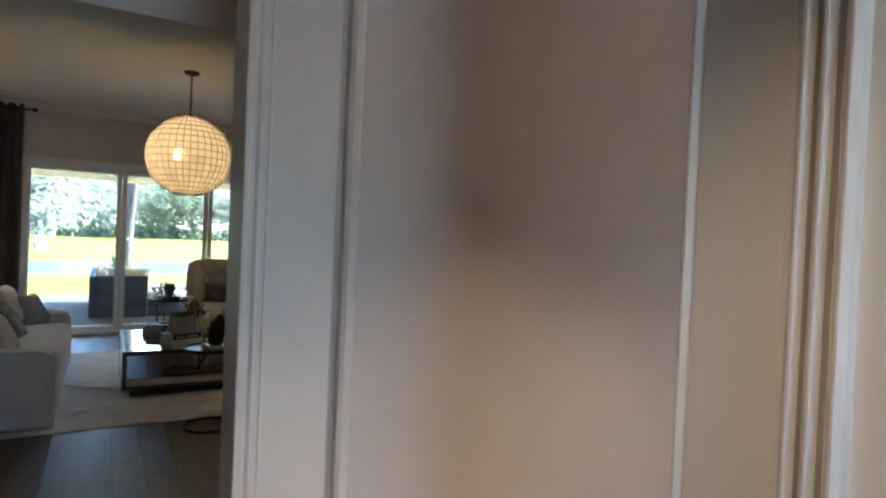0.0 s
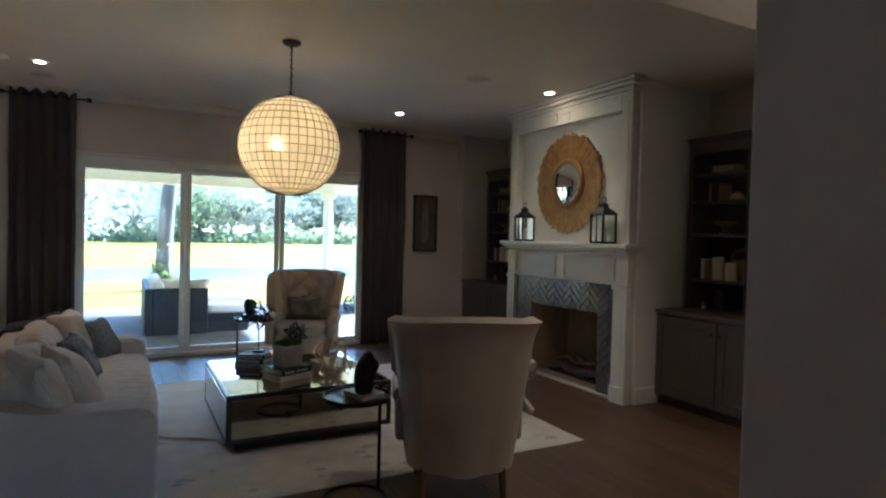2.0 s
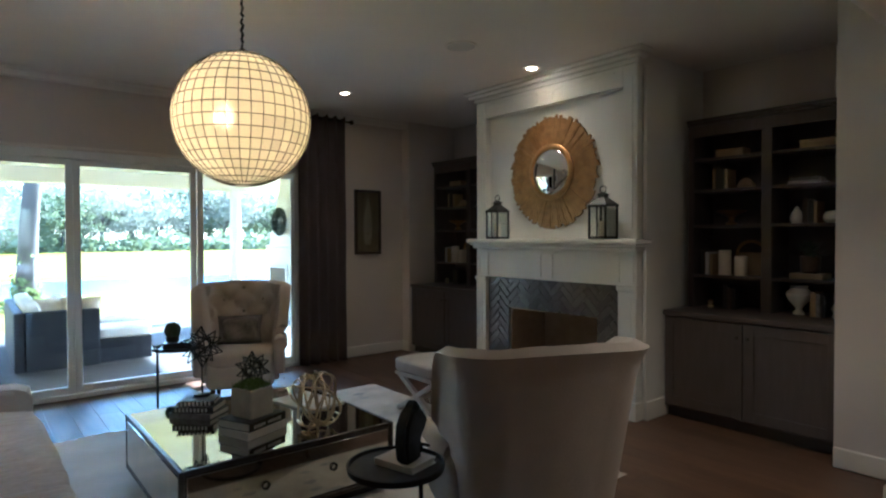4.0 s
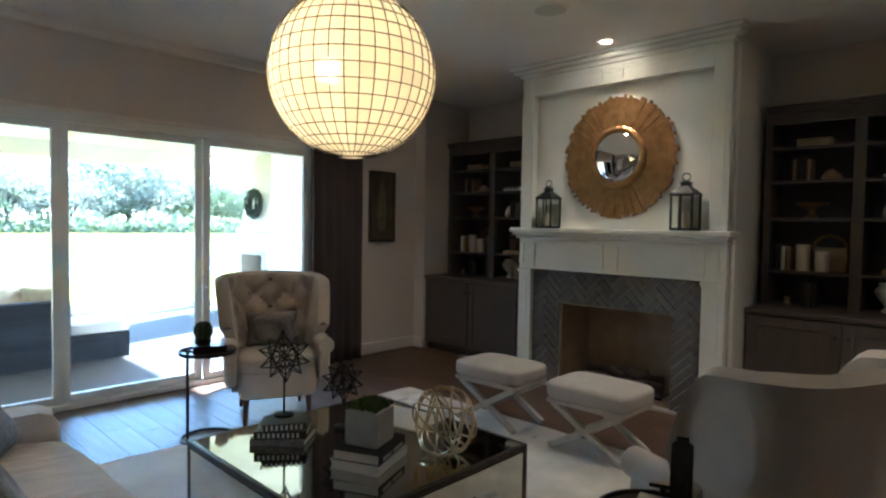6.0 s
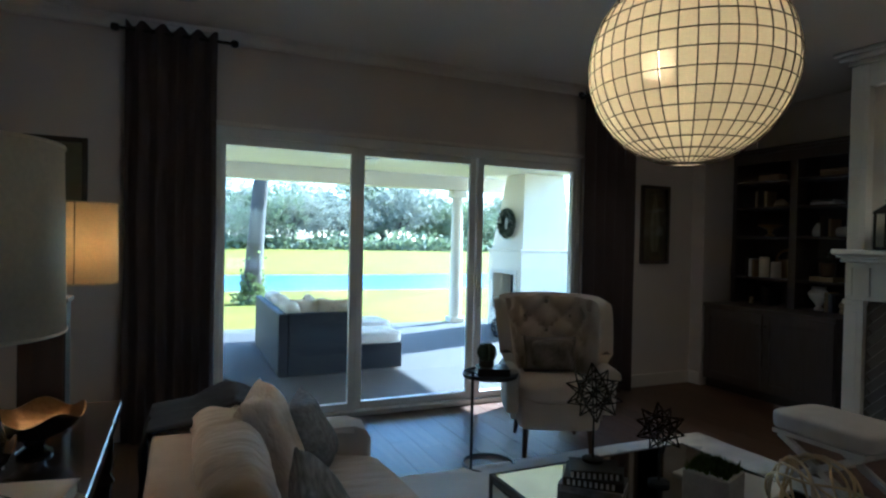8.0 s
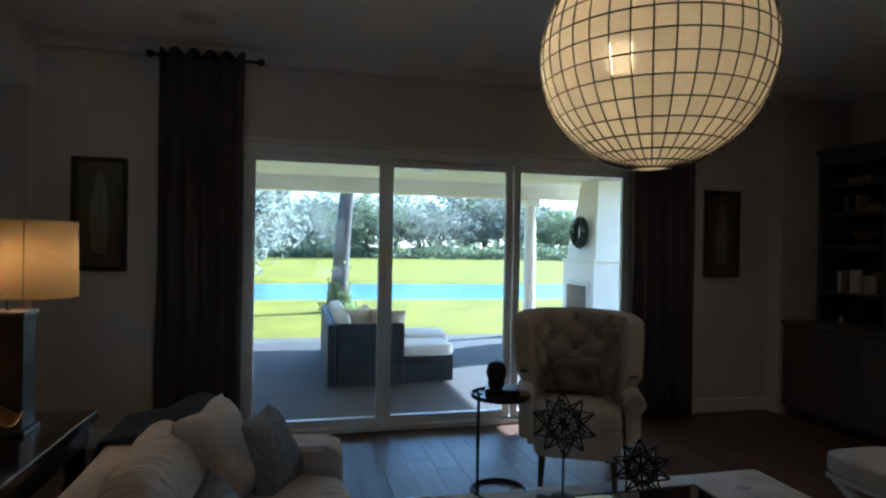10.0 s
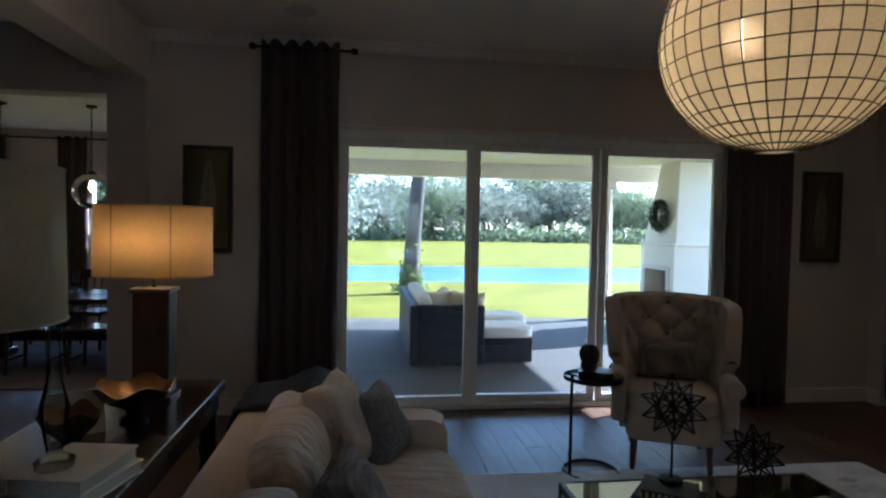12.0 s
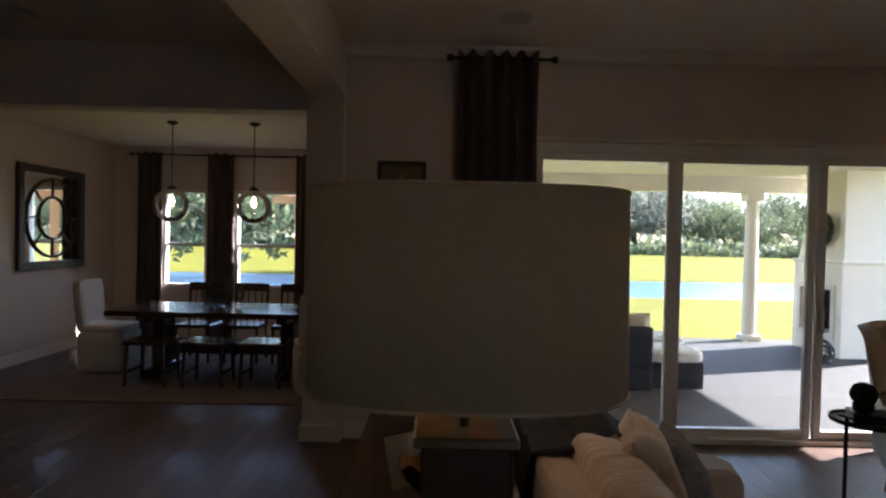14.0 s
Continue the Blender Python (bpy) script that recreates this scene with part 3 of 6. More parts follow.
# ---------- globe pendant ----------
def globe_pendant(x, y, zc, R):
    g = thing("globe_pendant", (x, y, zc), "large cream capiz shell globe pendant with dark wire grid, lit", "pendant lamp")
    part("canopy", lathe([(0.075, CEIL - zc), (0.075, CEIL - zc - 0.015), (0.055, CEIL - zc - 0.03), (0.012, CEIL - zc - 0.04)], 28), "black", g, smooth=True)
    pts = [(0.006 * math.sin(i * 2.1), 0.006 * math.cos(i * 1.7), R + (CEIL - zc - 0.03 - R) * i / 24) for i in range(25)]
    part("chain", tube(pts, 0.009, 6), "black", g, smooth=True)
    part("finial", lathe([(0.03, R - 0.01), (0.034, R + 0.005), (0.012, R + 0.03)], 18), "black", g, smooth=True)
    rows, cols = 19, 38
    lat = [math.pi * (i / rows - 0.5) for i in range(rows + 1)]

    def pt(la, lo, r):
        return Vector((r * math.cos(la) * math.cos(lo), r * math.cos(la) * math.sin(lo), r * math.sin(la)))

    for la in lat[1:-1]:
        k = 60
        part("hoop_wire", tube([pt(la, 2 * math.pi * i / k, R + 0.001) for i in range(k)], 0.0026, 4, None, True), "bronze", g)
    rib = part("rib_wire", tube([pt(lat[1] + (lat[-2] - lat[1]) * i / 22, 0, R + 0.001) for i in range(23)], 0.0026, 4), "bronze", g)
    for c in range(1, cols):
        o = new("rib_wire", rib.data)
        o.parent = g
        o.matrix_basis = pose(0, 0, 0, 0, 0, 360 * c / cols)
    part("bottom_ring", lathe([(R * math.cos(lat[1]) + 0.004, R * math.sin(lat[1])), (R * math.cos(lat[1]) - 0.01, R * math.sin(lat[1]) - 0.004)], 30, cap=False), "bronze", g)
    rest = bmesh.new()
    step = 2 * math.pi / cols

    def pane(b, la0, la1, lo0, lo1):
        grid = []
        for la in (la0, (la0 + la1) / 2, la1):
            grid.append([b.verts.new(pt(la, lo, R - 0.002)) for lo in (lo0, (lo0 + lo1) / 2, lo1)])
        for a, c in zip(grid, grid[1:]):
            for i in range(2):
                b.faces.new((a[i], a[i + 1], c[i + 1], c[i]))

    for r in range(rows):
        la0, la1 = lat[r] + 0.004, lat[r + 1] - 0.004
        if 2 <= r <= 8:
            b = bmesh.new()
            pane(b, la0, la1, 0.006, step - 0.006)
            first = part("pane", b, "capiz", g, smooth=True)
            for c in range(1, cols):
                o = new("pane", first.data)
                o.parent = g
                o.matrix_basis = pose(0, 0, 0, 0, 0, math.degrees(step * c))
        else:
            for c in range(cols):
                pane(rest, la0, la1, step * c + 0.006, step * (c + 1) - 0.006)
    o = part("upper_panes", rest, "capiz", g, smooth=True)
    o["kind"] = "stuff"
    part("bulb", lathe([(0.012, 0.06), (0.05, 0.035), (0.068, -0.01), (0.05, -0.055), (0.01, -0.072)], 18, at=(-0.085, 0.085, 0.03)), "bulb", g, "warm glowing bulb", True)
    part("socket", lathe([(0.02, 0.09), (0.02, 0.16)], 14, at=(-0.085, 0.085, 0.0)), "black", g)
    part("stem", tube([(-0.085, 0.085, 0.16), (-0.06, 0.06, 0.22), (0, 0, 0.25), (0, 0, R)], 0.006, 6), "black", g)
    l = new("pendant_lamp", bpy.data.lights.new("pendant_lamp", "POINT"))
    l.data.energy, l.data.color, l.data.shadow_soft_size = 0.02, (1.0, 0.84, 0.66), 0.07
    l.location = (x - 0.085, y + 0.085, zc + 0.02)


globe_pendant(1.02, 7.01, 2.285, 0.405)


# ---------- fireplace ----------
def fireplace():
    f = thing("fireplace", (0, 0, 0), "white panelled fireplace with herringbone tile and tall overmantel", "fireplace")
    X = 4.11
    Y0, Y1 = 6.24, 8.23
    # breast core behind the tiles, leaving the firebox open
    for a, c, lo in ((Y0 + 0.02, 6.67, 0), (7.77, Y1 - 0.02, 0), (6.67, 7.77, 0.83)):
        part("breast", box(X + 0.03, 5.2, a, c, lo, CEIL), "fp_white", f)
    for xa, a, c, lo, hi in ((0.02, 6.665, 6.685, 0.03, 0.83), (0.02, 7.755, 7.775, 0.03, 0.83), (0.53, 6.685, 7.755, 0.03, 0.815), (0.02, 6.685, 7.755, 0.815, 0.83), (0.02, 6.685, 7.755, 0.0, 0.03)):
        part("firebox_panel", box(X + xa, X + 0.55, a, c, lo, hi), "brick_tan", f, "tan refractory firebox lining")
    part("hearth_strip", box(X - 0.03, X + 0.03, 6.40, 8.10, 0, 0.025, 0.003), "grout", f)
    # lower pilasters
    for a, c in ((Y0, 6.42), (8.08, Y1)):
        p = box(X - 0.06, X + 0.03, a, c, 0.16, 1.14, 0.004)
        box(X - 0.075, X + 0.03, a - 0.012, c + 0.012, 0, 0.16, 0.006, p)
        box(X - 0.075, X + 0.03, a - 0.008, c + 0.008, 1.10, 1.14, 0.004, p)
        pil = part("pilaster", p, "fp_white", f)
        part("panel", box(X - 0.066, X - 0.06, a + 0.045, c - 0.045, 0.24, 1.04, 0.002), "fp_white", pil)
    # frieze with panels
    part("frieze", box(X - 0.055, X + 0.03, Y0, Y1, 1.14, 1.46, 0.004), "fp_white", f)
    for a, c in ((6.40, 7.18), (7.29, 8.07)):
        for y in (a, c - 0.035):
            part("rail", box(X - 0.068, X - 0.055, y, y + 0.035, 1.17, 1.40, 0.003), "fp_white", f)
    for a, c in ((Y0 + 0.02, Y0 + 0.06), (Y1 - 0.06, Y1 - 0.02)):
        part("rail", box(X - 0.066, X - 0.055, a, c, 1.17, 1.40, 0.003), "fp_white", f)
    m = box(X - 0.10, X + 0.05, Y0 - 0.02, Y1 + 0.02, 1.44, 1.475, 0.008)
    box(X - 0.13, X + 0.05, Y0 - 0.04, Y1 + 0.04, 1.475, 1.50, 0.008, m)
    box(X - 0.155, X + 0.08, Y0 - 0.06, Y1 + 0.06, 1.50, 1.545, 0.008, m)
    part("mantel_shelf", m, "fp_white", f, "white stepped mantel shelf")
    # overmantel
    for a, c in ((Y0, 6.38), (8.09, Y1)):
        pil = part("overmantel_pilaster", box(X - 0.05, X + 0.03, a, c, 1.545, 3.02, 0.004), "fp_white", f)
        part("panel", box(X - 0.056, X - 0.05, a + 0.04, c - 0.04, 1.62, 2.92, 0.002), "fp_white", pil)
    part("overmantel_top", box(X - 0.05, X + 0.03, 6.38, 8.09, 2.84, 3.02, 0.004), "fp_white", f)
    for a, c in ((6.46, 7.16), (7.36, 8.06)):
        part("rail", box(X - 0.058, X - 0.05, a, c, 2.96, 2.985, 0.002), "fp_white", f)
        y = c if a < 7 else a
        part("rail", box(X - 0.058, X - 0.05, y - 0.012, y + 0.012, 2.87, 2.96, 0.002), "fp_white", f)
    part("rail", box(X - 0.058, X - 0.05, 7.18, 7.34, 2.94, 2.965, 0.002), "fp_white", f)
    c = box(X - 0.07, X + 0.03, Y0 - 0.02, Y1 + 0.02, 3.02, 3.06, 0.006)
    box(X - 0.12, X + 0.03, Y0 - 0.07, Y1 + 0.07, 3.06, 3.10, 0.012, c)
    box(X - 0.15, X + 0.03, Y0 - 0.10, Y1 + 0.10, 3.10, CEIL - 0.002, 0.012, c)
    part("crown", c, "fp_white", f)
    # side boards of the breast
    for s, yy in ((-1, Y0), (1, Y1)):
        part("side_board", box(X + 0.04, X + 0.5, min(yy, yy + s * 0.03), max(yy, yy + s * 0.03), 0, 3.02, 0.003), "fp_white", f)
        part("side_base", box(X + 0.03, X + 0.52, min(yy + s * 0.03, yy + s * 0.05), max(yy + s * 0.03, yy + s * 0.05), 0, 0.16, 0.004), "fp_white", f)
    # gas logs
    for i, (a, ya, yb, z, r) in enumerate(((0.26, 6.85, 7.6, 0.10, 0.05), (0.36, 6.9, 7.55, 0.13, 0.055), (0.30, 7.0, 7.35, 0.2, 0.04), (0.3, 7.2, 7.62, 0.19, 0.035))):
        pts = [(X + a + 0.02 * math.sin(i + k), ya + (yb - ya) * k / 7, z + 0.02 * math.sin(k * 1.3 + i)) for k in range(8)]
        part("gas_log", tube(pts, r, 9), "log", f, "charred ceramic gas log", True)
    g = bmesh.new()
    for k in range(9):
        bar((X + 0.18, 6.85 + k * 0.095, 0.045), (X + 0.45, 6.85 + k * 0.095, 0.045), 0.014, g)
    bar((X + 0.18, 6.82, 0.045), (X + 0.18, 7.66, 0.045), 0.02, g)
    part("log_grate", g, "black", f)
    return f


fp = fireplace()


def sunburst_mirror():
    m = thing("sunburst_mirror", (4.125, 7.21, 2.19), "round gold sunburst mirror with convex glass", "mirror")
    rnd = random.Random(4)
    b = bmesh.new()
    n = 120
    for i in range(n):
        a = 2 * math.pi * i / n
        ro = 0.535 + rnd.uniform(-0.018, 0.02)
        ri = 0.20
        w0, w1 = 0.006, 0.0135
        d, t = Vector((0, math.cos(a), math.sin(a))), Vector((0, -math.sin(a), math.cos(a)))
        th = 0.012 + 0.008 * rnd.random()
        vs = []
        for x in (0.0, -th):
            for r, w in ((ri, w0), (ro, w1)):
                for s in (-1, 1):
                    vs.append(b.verts.new(d * r + t * s * w + Vector((x, 0, 0))))
        for q in ((0, 1, 3, 2), (4, 6, 7, 5), (0, 2, 6, 4), (1, 5, 7, 3), (2, 3, 7, 6), (0, 4, 5, 1)):
            b.faces.new([vs[k] for k in q])
    o = part("ray_ring", b, "gold", m, "ring of gilded metal rays")
    o["kind"] = "stuff"
    turn = Matrix.Rotation(radians(-90), 4, "Y")
    b = lathe([(0.50, 0.002), (0.50, 0.006)], 48)
    b.transform(turn)
    part("backing", b, "gold", m)
    b = lathe([(0.27, 0.01), (0.275, 0.03), (0.25, 0.045), (0.235, 0.045), (0.215, 0.03)], 48, cap=False)
    b.transform(turn)
    part("inner_rim", b, "gold", m, smooth=True)
    b = lathe([(0.225, 0.024)] + [(0.225 * math.cos(k * 0.15), 0.025 + 0.05 * math.sin(k * 0.15)) for k in range(1, 10)] + [(0.002, 0.075)], 48)
    b.transform(turn)
    part("convex_glass", b, "mirror", m, "silvered convex glass", True)


sunburst_mirror()


def lantern(y, w, h):
    l = thing("lantern", (4.035, y, 1.545), "black metal candle lantern with glass sides on the mantel", "lantern", "mantel lanterns")
    a = w / 2
    part("base", box(-a, a, -a, a, 0, 0.022, 0.004), "black", l)
    hb = h * 0.66
    for sx in (-1, 1):
        for sy in (-1, 1):
            part("post", box(sx * a - 0.007 - sx * 0.008, sx * a + 0.007 - sx * 0.008, sy * a - 0.007 - sy * 0.008, sy * a + 0.007 - sy * 0.008, 0.022, hb), "black", l)
    for s in (-1, 1):
        part("pane", box(s * (a - 0.010) - 0.0015, s * (a - 0.010) + 0.0015, -a + 0.016, a - 0.016, 0.024, hb - 0.002), "lantern_glass", l)
        part("pane", box(-a + 0.016, a - 0.016, s * (a - 0.010) - 0.0015, s * (a - 0.010) + 0.0015, 0.024, hb - 0.002), "lantern_glass", l)
    part("mullion", box(-a - 0.001, -a + 0.006, -0.006, 0.006, 0.022, hb), "black", l)
    b = lathe([(a * 1.5, hb), (a * 1.45, hb + 0.016), (a * 0.75, hb + 0.06), (a * 0.5, hb + 0.075), (a * 0.5, hb + 0.10), (a * 0.62, hb + 0.104), (a * 0.2, hb + 0.125)], 4)
    b.transform(Matrix.Rotation(radians(45), 4, "Z"))
    part("roof", b, "black", l)
    top = hb + 0.12
    part("ring_handle", tube([(0, 0.032 * math.cos(k * math.pi / 8), top + 0.03 + 0.03 * math.sin(k * math.pi / 8)) for k in range(16)], 0.005, 6, closed=True), "black", l, smooth=True)
    part("candle", lathe([(0.034, 0.022), (0.034, 0.15), (0.028, 0.155)], 18), "wax", l, "ivory pillar candle", True)


lantern(7.88, 0.175, 0.42)
lantern(6.56, 0.185, 0.43)


# ---------- built-in bookcases ----------
def bookcase(y0, y1, label):
    e = thing("bookcase", (0, 0, 0), label, "bookcase", "built-in bookcases")
    XB, XF, XC = 5.2, 4.41, 4.82
    ym = (y0 + y1) / 2
    part("base_body", box(XF + 0.022, XB, y0, y1, 0.09, 0.885, 0.002), "dark_cab", e)
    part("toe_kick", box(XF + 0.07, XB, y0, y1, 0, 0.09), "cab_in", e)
    part("counter", box(XF - 0.012, XB, y0 - 0.0, y1, 0.885, 0.925, 0.005), "dark_cab", e)
    for a, b_ in ((y0 + 0.015, ym - 0.006), (ym + 0.006, y1 - 0.015)):
        dr = part("cabinet_door", box(XF + 0.009, XF + 0.02, a + 0.07, b_ - 0.07, 0.18, 0.80), "dark_cab", e)
        for ya, yb in ((a, a + 0.075), (b_ - 0.075, b_)):
            part("stile", box(XF, XF + 0.021, ya, yb, 0.11, 0.87, 0.002), "dark_cab", dr)
        for za, zb in ((0.11, 0.19), (0.79, 0.87)):
            part("rail", box(XF, XF + 0.021, a + 0.075, b_ - 0.075, za, zb, 0.002), "dark_cab", dr)
        ky = a + 0.035 if a > ym else b_ - 0.035
        k = lathe([(0.006, 0), (0.006, 0.012), (0.013, 0.018), (0.01, 0.026)], 12)
        k.transform(Matrix.Translation((XF, ky, 0.76)) @ Matrix.Rotation(radians(-90), 4, "Y"))
        part("knob", k, "bronze", dr, smooth=True)
    zt = 2.52
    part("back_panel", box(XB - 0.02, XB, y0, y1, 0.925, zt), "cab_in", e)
    for yy in (y0, y1 - 0.05):
        part("side_panel", box(XC, XB - 0.02, yy, yy + 0.05, 0.925, zt, 0.002), "dark_cab", e)
    part("divider", box(XC, XB - 0.02, ym - 0.04, ym + 0.04, 0.925, zt, 0.002), "dark_cab", e)
    part("top_panel", box(XC, XB - 0.02, y0, y1, zt, zt + 0.03), "dark_cab", e)
    part("top_rail", box(XC - 0.004, XC + 0.018, y0 + 0.05, y1 - 0.05, zt - 0.07, zt), "dark_cab", e)
    c = box(XC - 0.03, XB, y0 - 0.0, y1, zt + 0.03, zt + 0.06, 0.006)
    box(XC - 0.05, XB, y0 - 0.0, y1, zt + 0.06, zt + 0.085, 0.006, c)
    part("cornice", c, "dark_cab", e)
    shelves = (1.195, 1.64, 1.955, 2.235)
    for z in shelves:
        for a, b_ in ((y0 + 0.05, ym - 0.04), (ym + 0.04, y1 - 0.05)):
            part("shelf", box(XC + 0.012, XB - 0.02, a, b_, z, z + 0.025, 0.002), "dark_cab", e)
    return [0.925] + [z + 0.025 for z in shelves]


LV = bookcase(4.85, 6.20, "dark espresso built-in bookcase with objects on its shelves")
bookcase(8.51, 9.96, "dark espresso built-in bookcase with objects on its shelves")
SX = 4.95


def book(at, size, cover, label, turn=0.0, group="books"):
    """A closed book lying flat: cover boards and page block."""
    b = thing("book", at, label, "book", group, turn)
    w, d, h = size
    c = box(-w / 2, w / 2, -d / 2, d / 2, 0, 0.004, 0.001)
    box(-w / 2, w / 2, -d / 2, d / 2, h - 0.004, h, 0.001, c)
    box(-w / 2, -w / 2 + 0.005, -d / 2, d / 2, 0.004, h - 0.004, bm=c)
    part("cover", c, cover, b)
    part("page_block", box(-w / 2 + 0.005, w / 2 - 0.006, -d / 2 + 0.006, d / 2 - 0.006, 0.004, h - 0.004), "paper", b)
    return b


def upright_books(y, z, n, mats, h=0.2, group="shelf books"):
    for i in range(n):
        hh = h * (0.9 + 0.12 * ((i * 37) % 5) / 4)
        w = 0.022 + 0.008 * ((i * 13) % 3)
        b = thing("book", (SX, y + i * 0.036, z), "upright book on a dark shelf", "book", group)
        cm = mats[i % len(mats)]
        c = box(-0.08, 0.08, -w / 2, -w / 2 + 0.003, 0, hh)
        box(-0.08, 0.08, w / 2 - 0.003, w / 2, 0, hh, bm=c)
        box(-0.083, -0.08, -w / 2, w / 2, 0, hh, bm=c)
        part("cover", c, cm, b)
        part("page_block", box(-0.08, 0.077, -w / 2 + 0.003, w / 2 - 0.003, 0.003, hh - 0.004), "paper", b)


def turned(name, at, profile, mat, label, category, seg=22, group=""):
    o = link(name, lathe(profile, seg), mat, True)
    o.location = at
    return tagged(o, label, category, group)


def decor(y0):
    """Things on the shelves of one bookcase; its left bay has the larger y."""
    L, R = y0 + 1.06, y0 + 0.38
    urn = [(0.04, 0), (0.045, 0.015), (0.022, 0.04), (0.03, 0.06), (0.085, 0.13), (0.095, 0.17), (0.06, 0.215), (0.07, 0.235), (0.03, 0.236)]
    turned("urn", (SX, R + 0.14, LV[0]), urn, "ceramic", "cream ceramic footed urn on the cabinet counter", "urn")
    upright_books(R - 0.06, LV[0], 3, ["book_black", "grey_pillow", "book_tan"], 0.19)
    turned("gold_knot", (SX - 0.1, R - 0.16, LV[0]), [(0.02, 0), (0.035, 0.02), (0.02, 0.045), (0.04, 0.075), (0.022, 0.11), (0.008, 0.13)], "gold_light", "small twisted gold ornament", "ornament")
    turned("gold_knot", (SX - 0.1, L + 0.14, LV[0]), [(0.02, 0), (0.03, 0.02), (0.018, 0.04), (0.03, 0.06), (0.006, 0.08)], "gold_light", "small twisted gold ornament", "ornament")
    upright_books(L - 0.05, LV[0], 3, ["book_black", "frame_dark"], 0.2)
    for dy, h in ((0.05, 0.215), (-0.09, 0.165)):
        turned("pillar_candle", (SX - 0.03, L + dy, LV[1]), [(0.052, 0), (0.052, h), (0.045, h + 0.006), (0.01, h - 0.004)], "wax", "ivory pillar candle on a bookcase shelf", "candle", group="pillar candles")
    upright_books(L + 0.15, LV[1], 3, ["book_tan", "book_white", "book_black"], 0.21)
    a = thing("arch_frame", (SX + 0.1, L - 0.12, LV[1]), "gilded arched frame standing on a shelf", "frame")
    part("arch", tube([(0, -0.12, 0.0), (0, -0.125, 0.18)] + [(0, -0.125 * math.cos(k * math.pi / 8), 0.18 + 0.12 * math.sin(k * math.pi / 8)) for k in range(1, 8)] + [(0, 0.125, 0.18), (0, 0.12, 0.0)], 0.013, 8), "gold", a, smooth=True)
    part("backing", box(0.004, 0.01, -0.115, 0.115, 0.0, 0.2), "book_tan", a)
    p = thing("shelf_plant", (SX, R + 0.06, LV[1]), "dark potted plant on stacked books", "plant")
    part("pot", lathe([(0.055, 0.045), (0.07, 0.06), (0.075, 0.18), (0.065, 0.185), (0.06, 0.17)], 18), "leg", p, smooth=True)
    part("book_stack", box(-0.1, 0.1, -0.12, 0.12, 0, 0.045, 0.004), "book_tan", p)
    lf = bmesh.new()
    rnd = random.Random(int(y0 * 10))
    for k in range(70):
        an, up = rnd.uniform(0, 6.28), rnd.uniform(0.17, 0.30)
        rr = rnd.uniform(0.01, 0.11)
        c = Vector((rr * math.cos(an), rr * math.sin(an), up))
        d = Vector((math.cos(an), math.sin(an), 0.4)) * 0.04
        s = Vector((-math.sin(an), math.cos(an), 0)) * 0.014
        lf.faces.new([lf.verts.new(q) for q in (c - d, c + s, c + d, c - s)])
    part("leaves", lf, "cactus", p)["kind"] = "stuff"
    amp = thing("ampersand", (SX + 0.02, R - 0.16, LV[1]), "black ampersand ornament leaning on the shelf back", "ornament")
    loop = [(0, -0.085, 0.015), (0, -0.02, 0.10), (0, 0.045, 0.17), (0, 0.04, 0.215), (0, 0.0, 0.225), (0, -0.03, 0.2), (0, -0.01, 0.155), (0, 0.06, 0.09), (0, 0.065, 0.035), (0, 0.02, 0.012), (0, -0.05, 0.035), (0, -0.085, 0.1)]
    part("figure", tube(loop, 0.011, 8), "black", amp, smooth=True)
    bo = [(0.04, 0), (0.05, 0.012), (0.02, 0.03), (0.03, 0.07), (0.12, 0.115), (0.125, 0.125), (0.11, 0.12), (0.03, 0.085)]
    turned("footed_bowl", (SX - 0.02, L, LV[2]), bo, "gold", "gold footed bowl on a bookcase shelf", "bowl")
    turned("round_box", (SX - 0.04, R - 0.12, LV[2]), [(0.05, 0), (0.075, 0.025), (0.075, 0.06), (0.06, 0.085), (0.01, 0.095)], "ceramic", "small cream lidded round box", "box")
    upright_books(R + 0.0, LV[2], 3, ["book_tan", "book_black", "frame_dark"], 0.19)
    turned("white_horn", (SX - 0.03, R + 0.15, LV[2]), [(0.035, 0), (0.05, 0.03), (0.045, 0.07), (0.02, 0.12), (0.004, 0.14)], "ceramic", "white curved ceramic ornament", "ornament")
    upright_books(L + 0.02, LV[3], 4, ["book_tan", "book_black", "book_black"], 0.19)
    turned("shell", (SX - 0.03, L - 0.13, LV[3]), [(0.06, 0), (0.075, 0.02), (0.055, 0.05), (0.03, 0.075), (0.006, 0.085)], "book_tan", "tan shell ornament on a shelf", "ornament")
    for k in range(2):
        book((SX, R + 0.08, LV[3] + 0.026 * k), (0.17, 0.24 - 0.03 * k, 0.025), "book_white" if k == 0 else "grey_pillow", "flat book stacked on a shelf", 0, "shelf books")
    for yy in (L, R):
        bx = thing("keepsake_box", (SX, yy, LV[4]), "small tan leather keepsake box", "box", "keepsake boxes")
        part("body", box(-0.07, 0.07, -0.12, 0.12, 0, 0.05, 0.004), "book_tan", bx)
        part("lid", box(-0.074, 0.074, -0.124, 0.124, 0.05, 0.068, 0.004), "book_tan", bx)


decor(4.80)
decor(8.51)


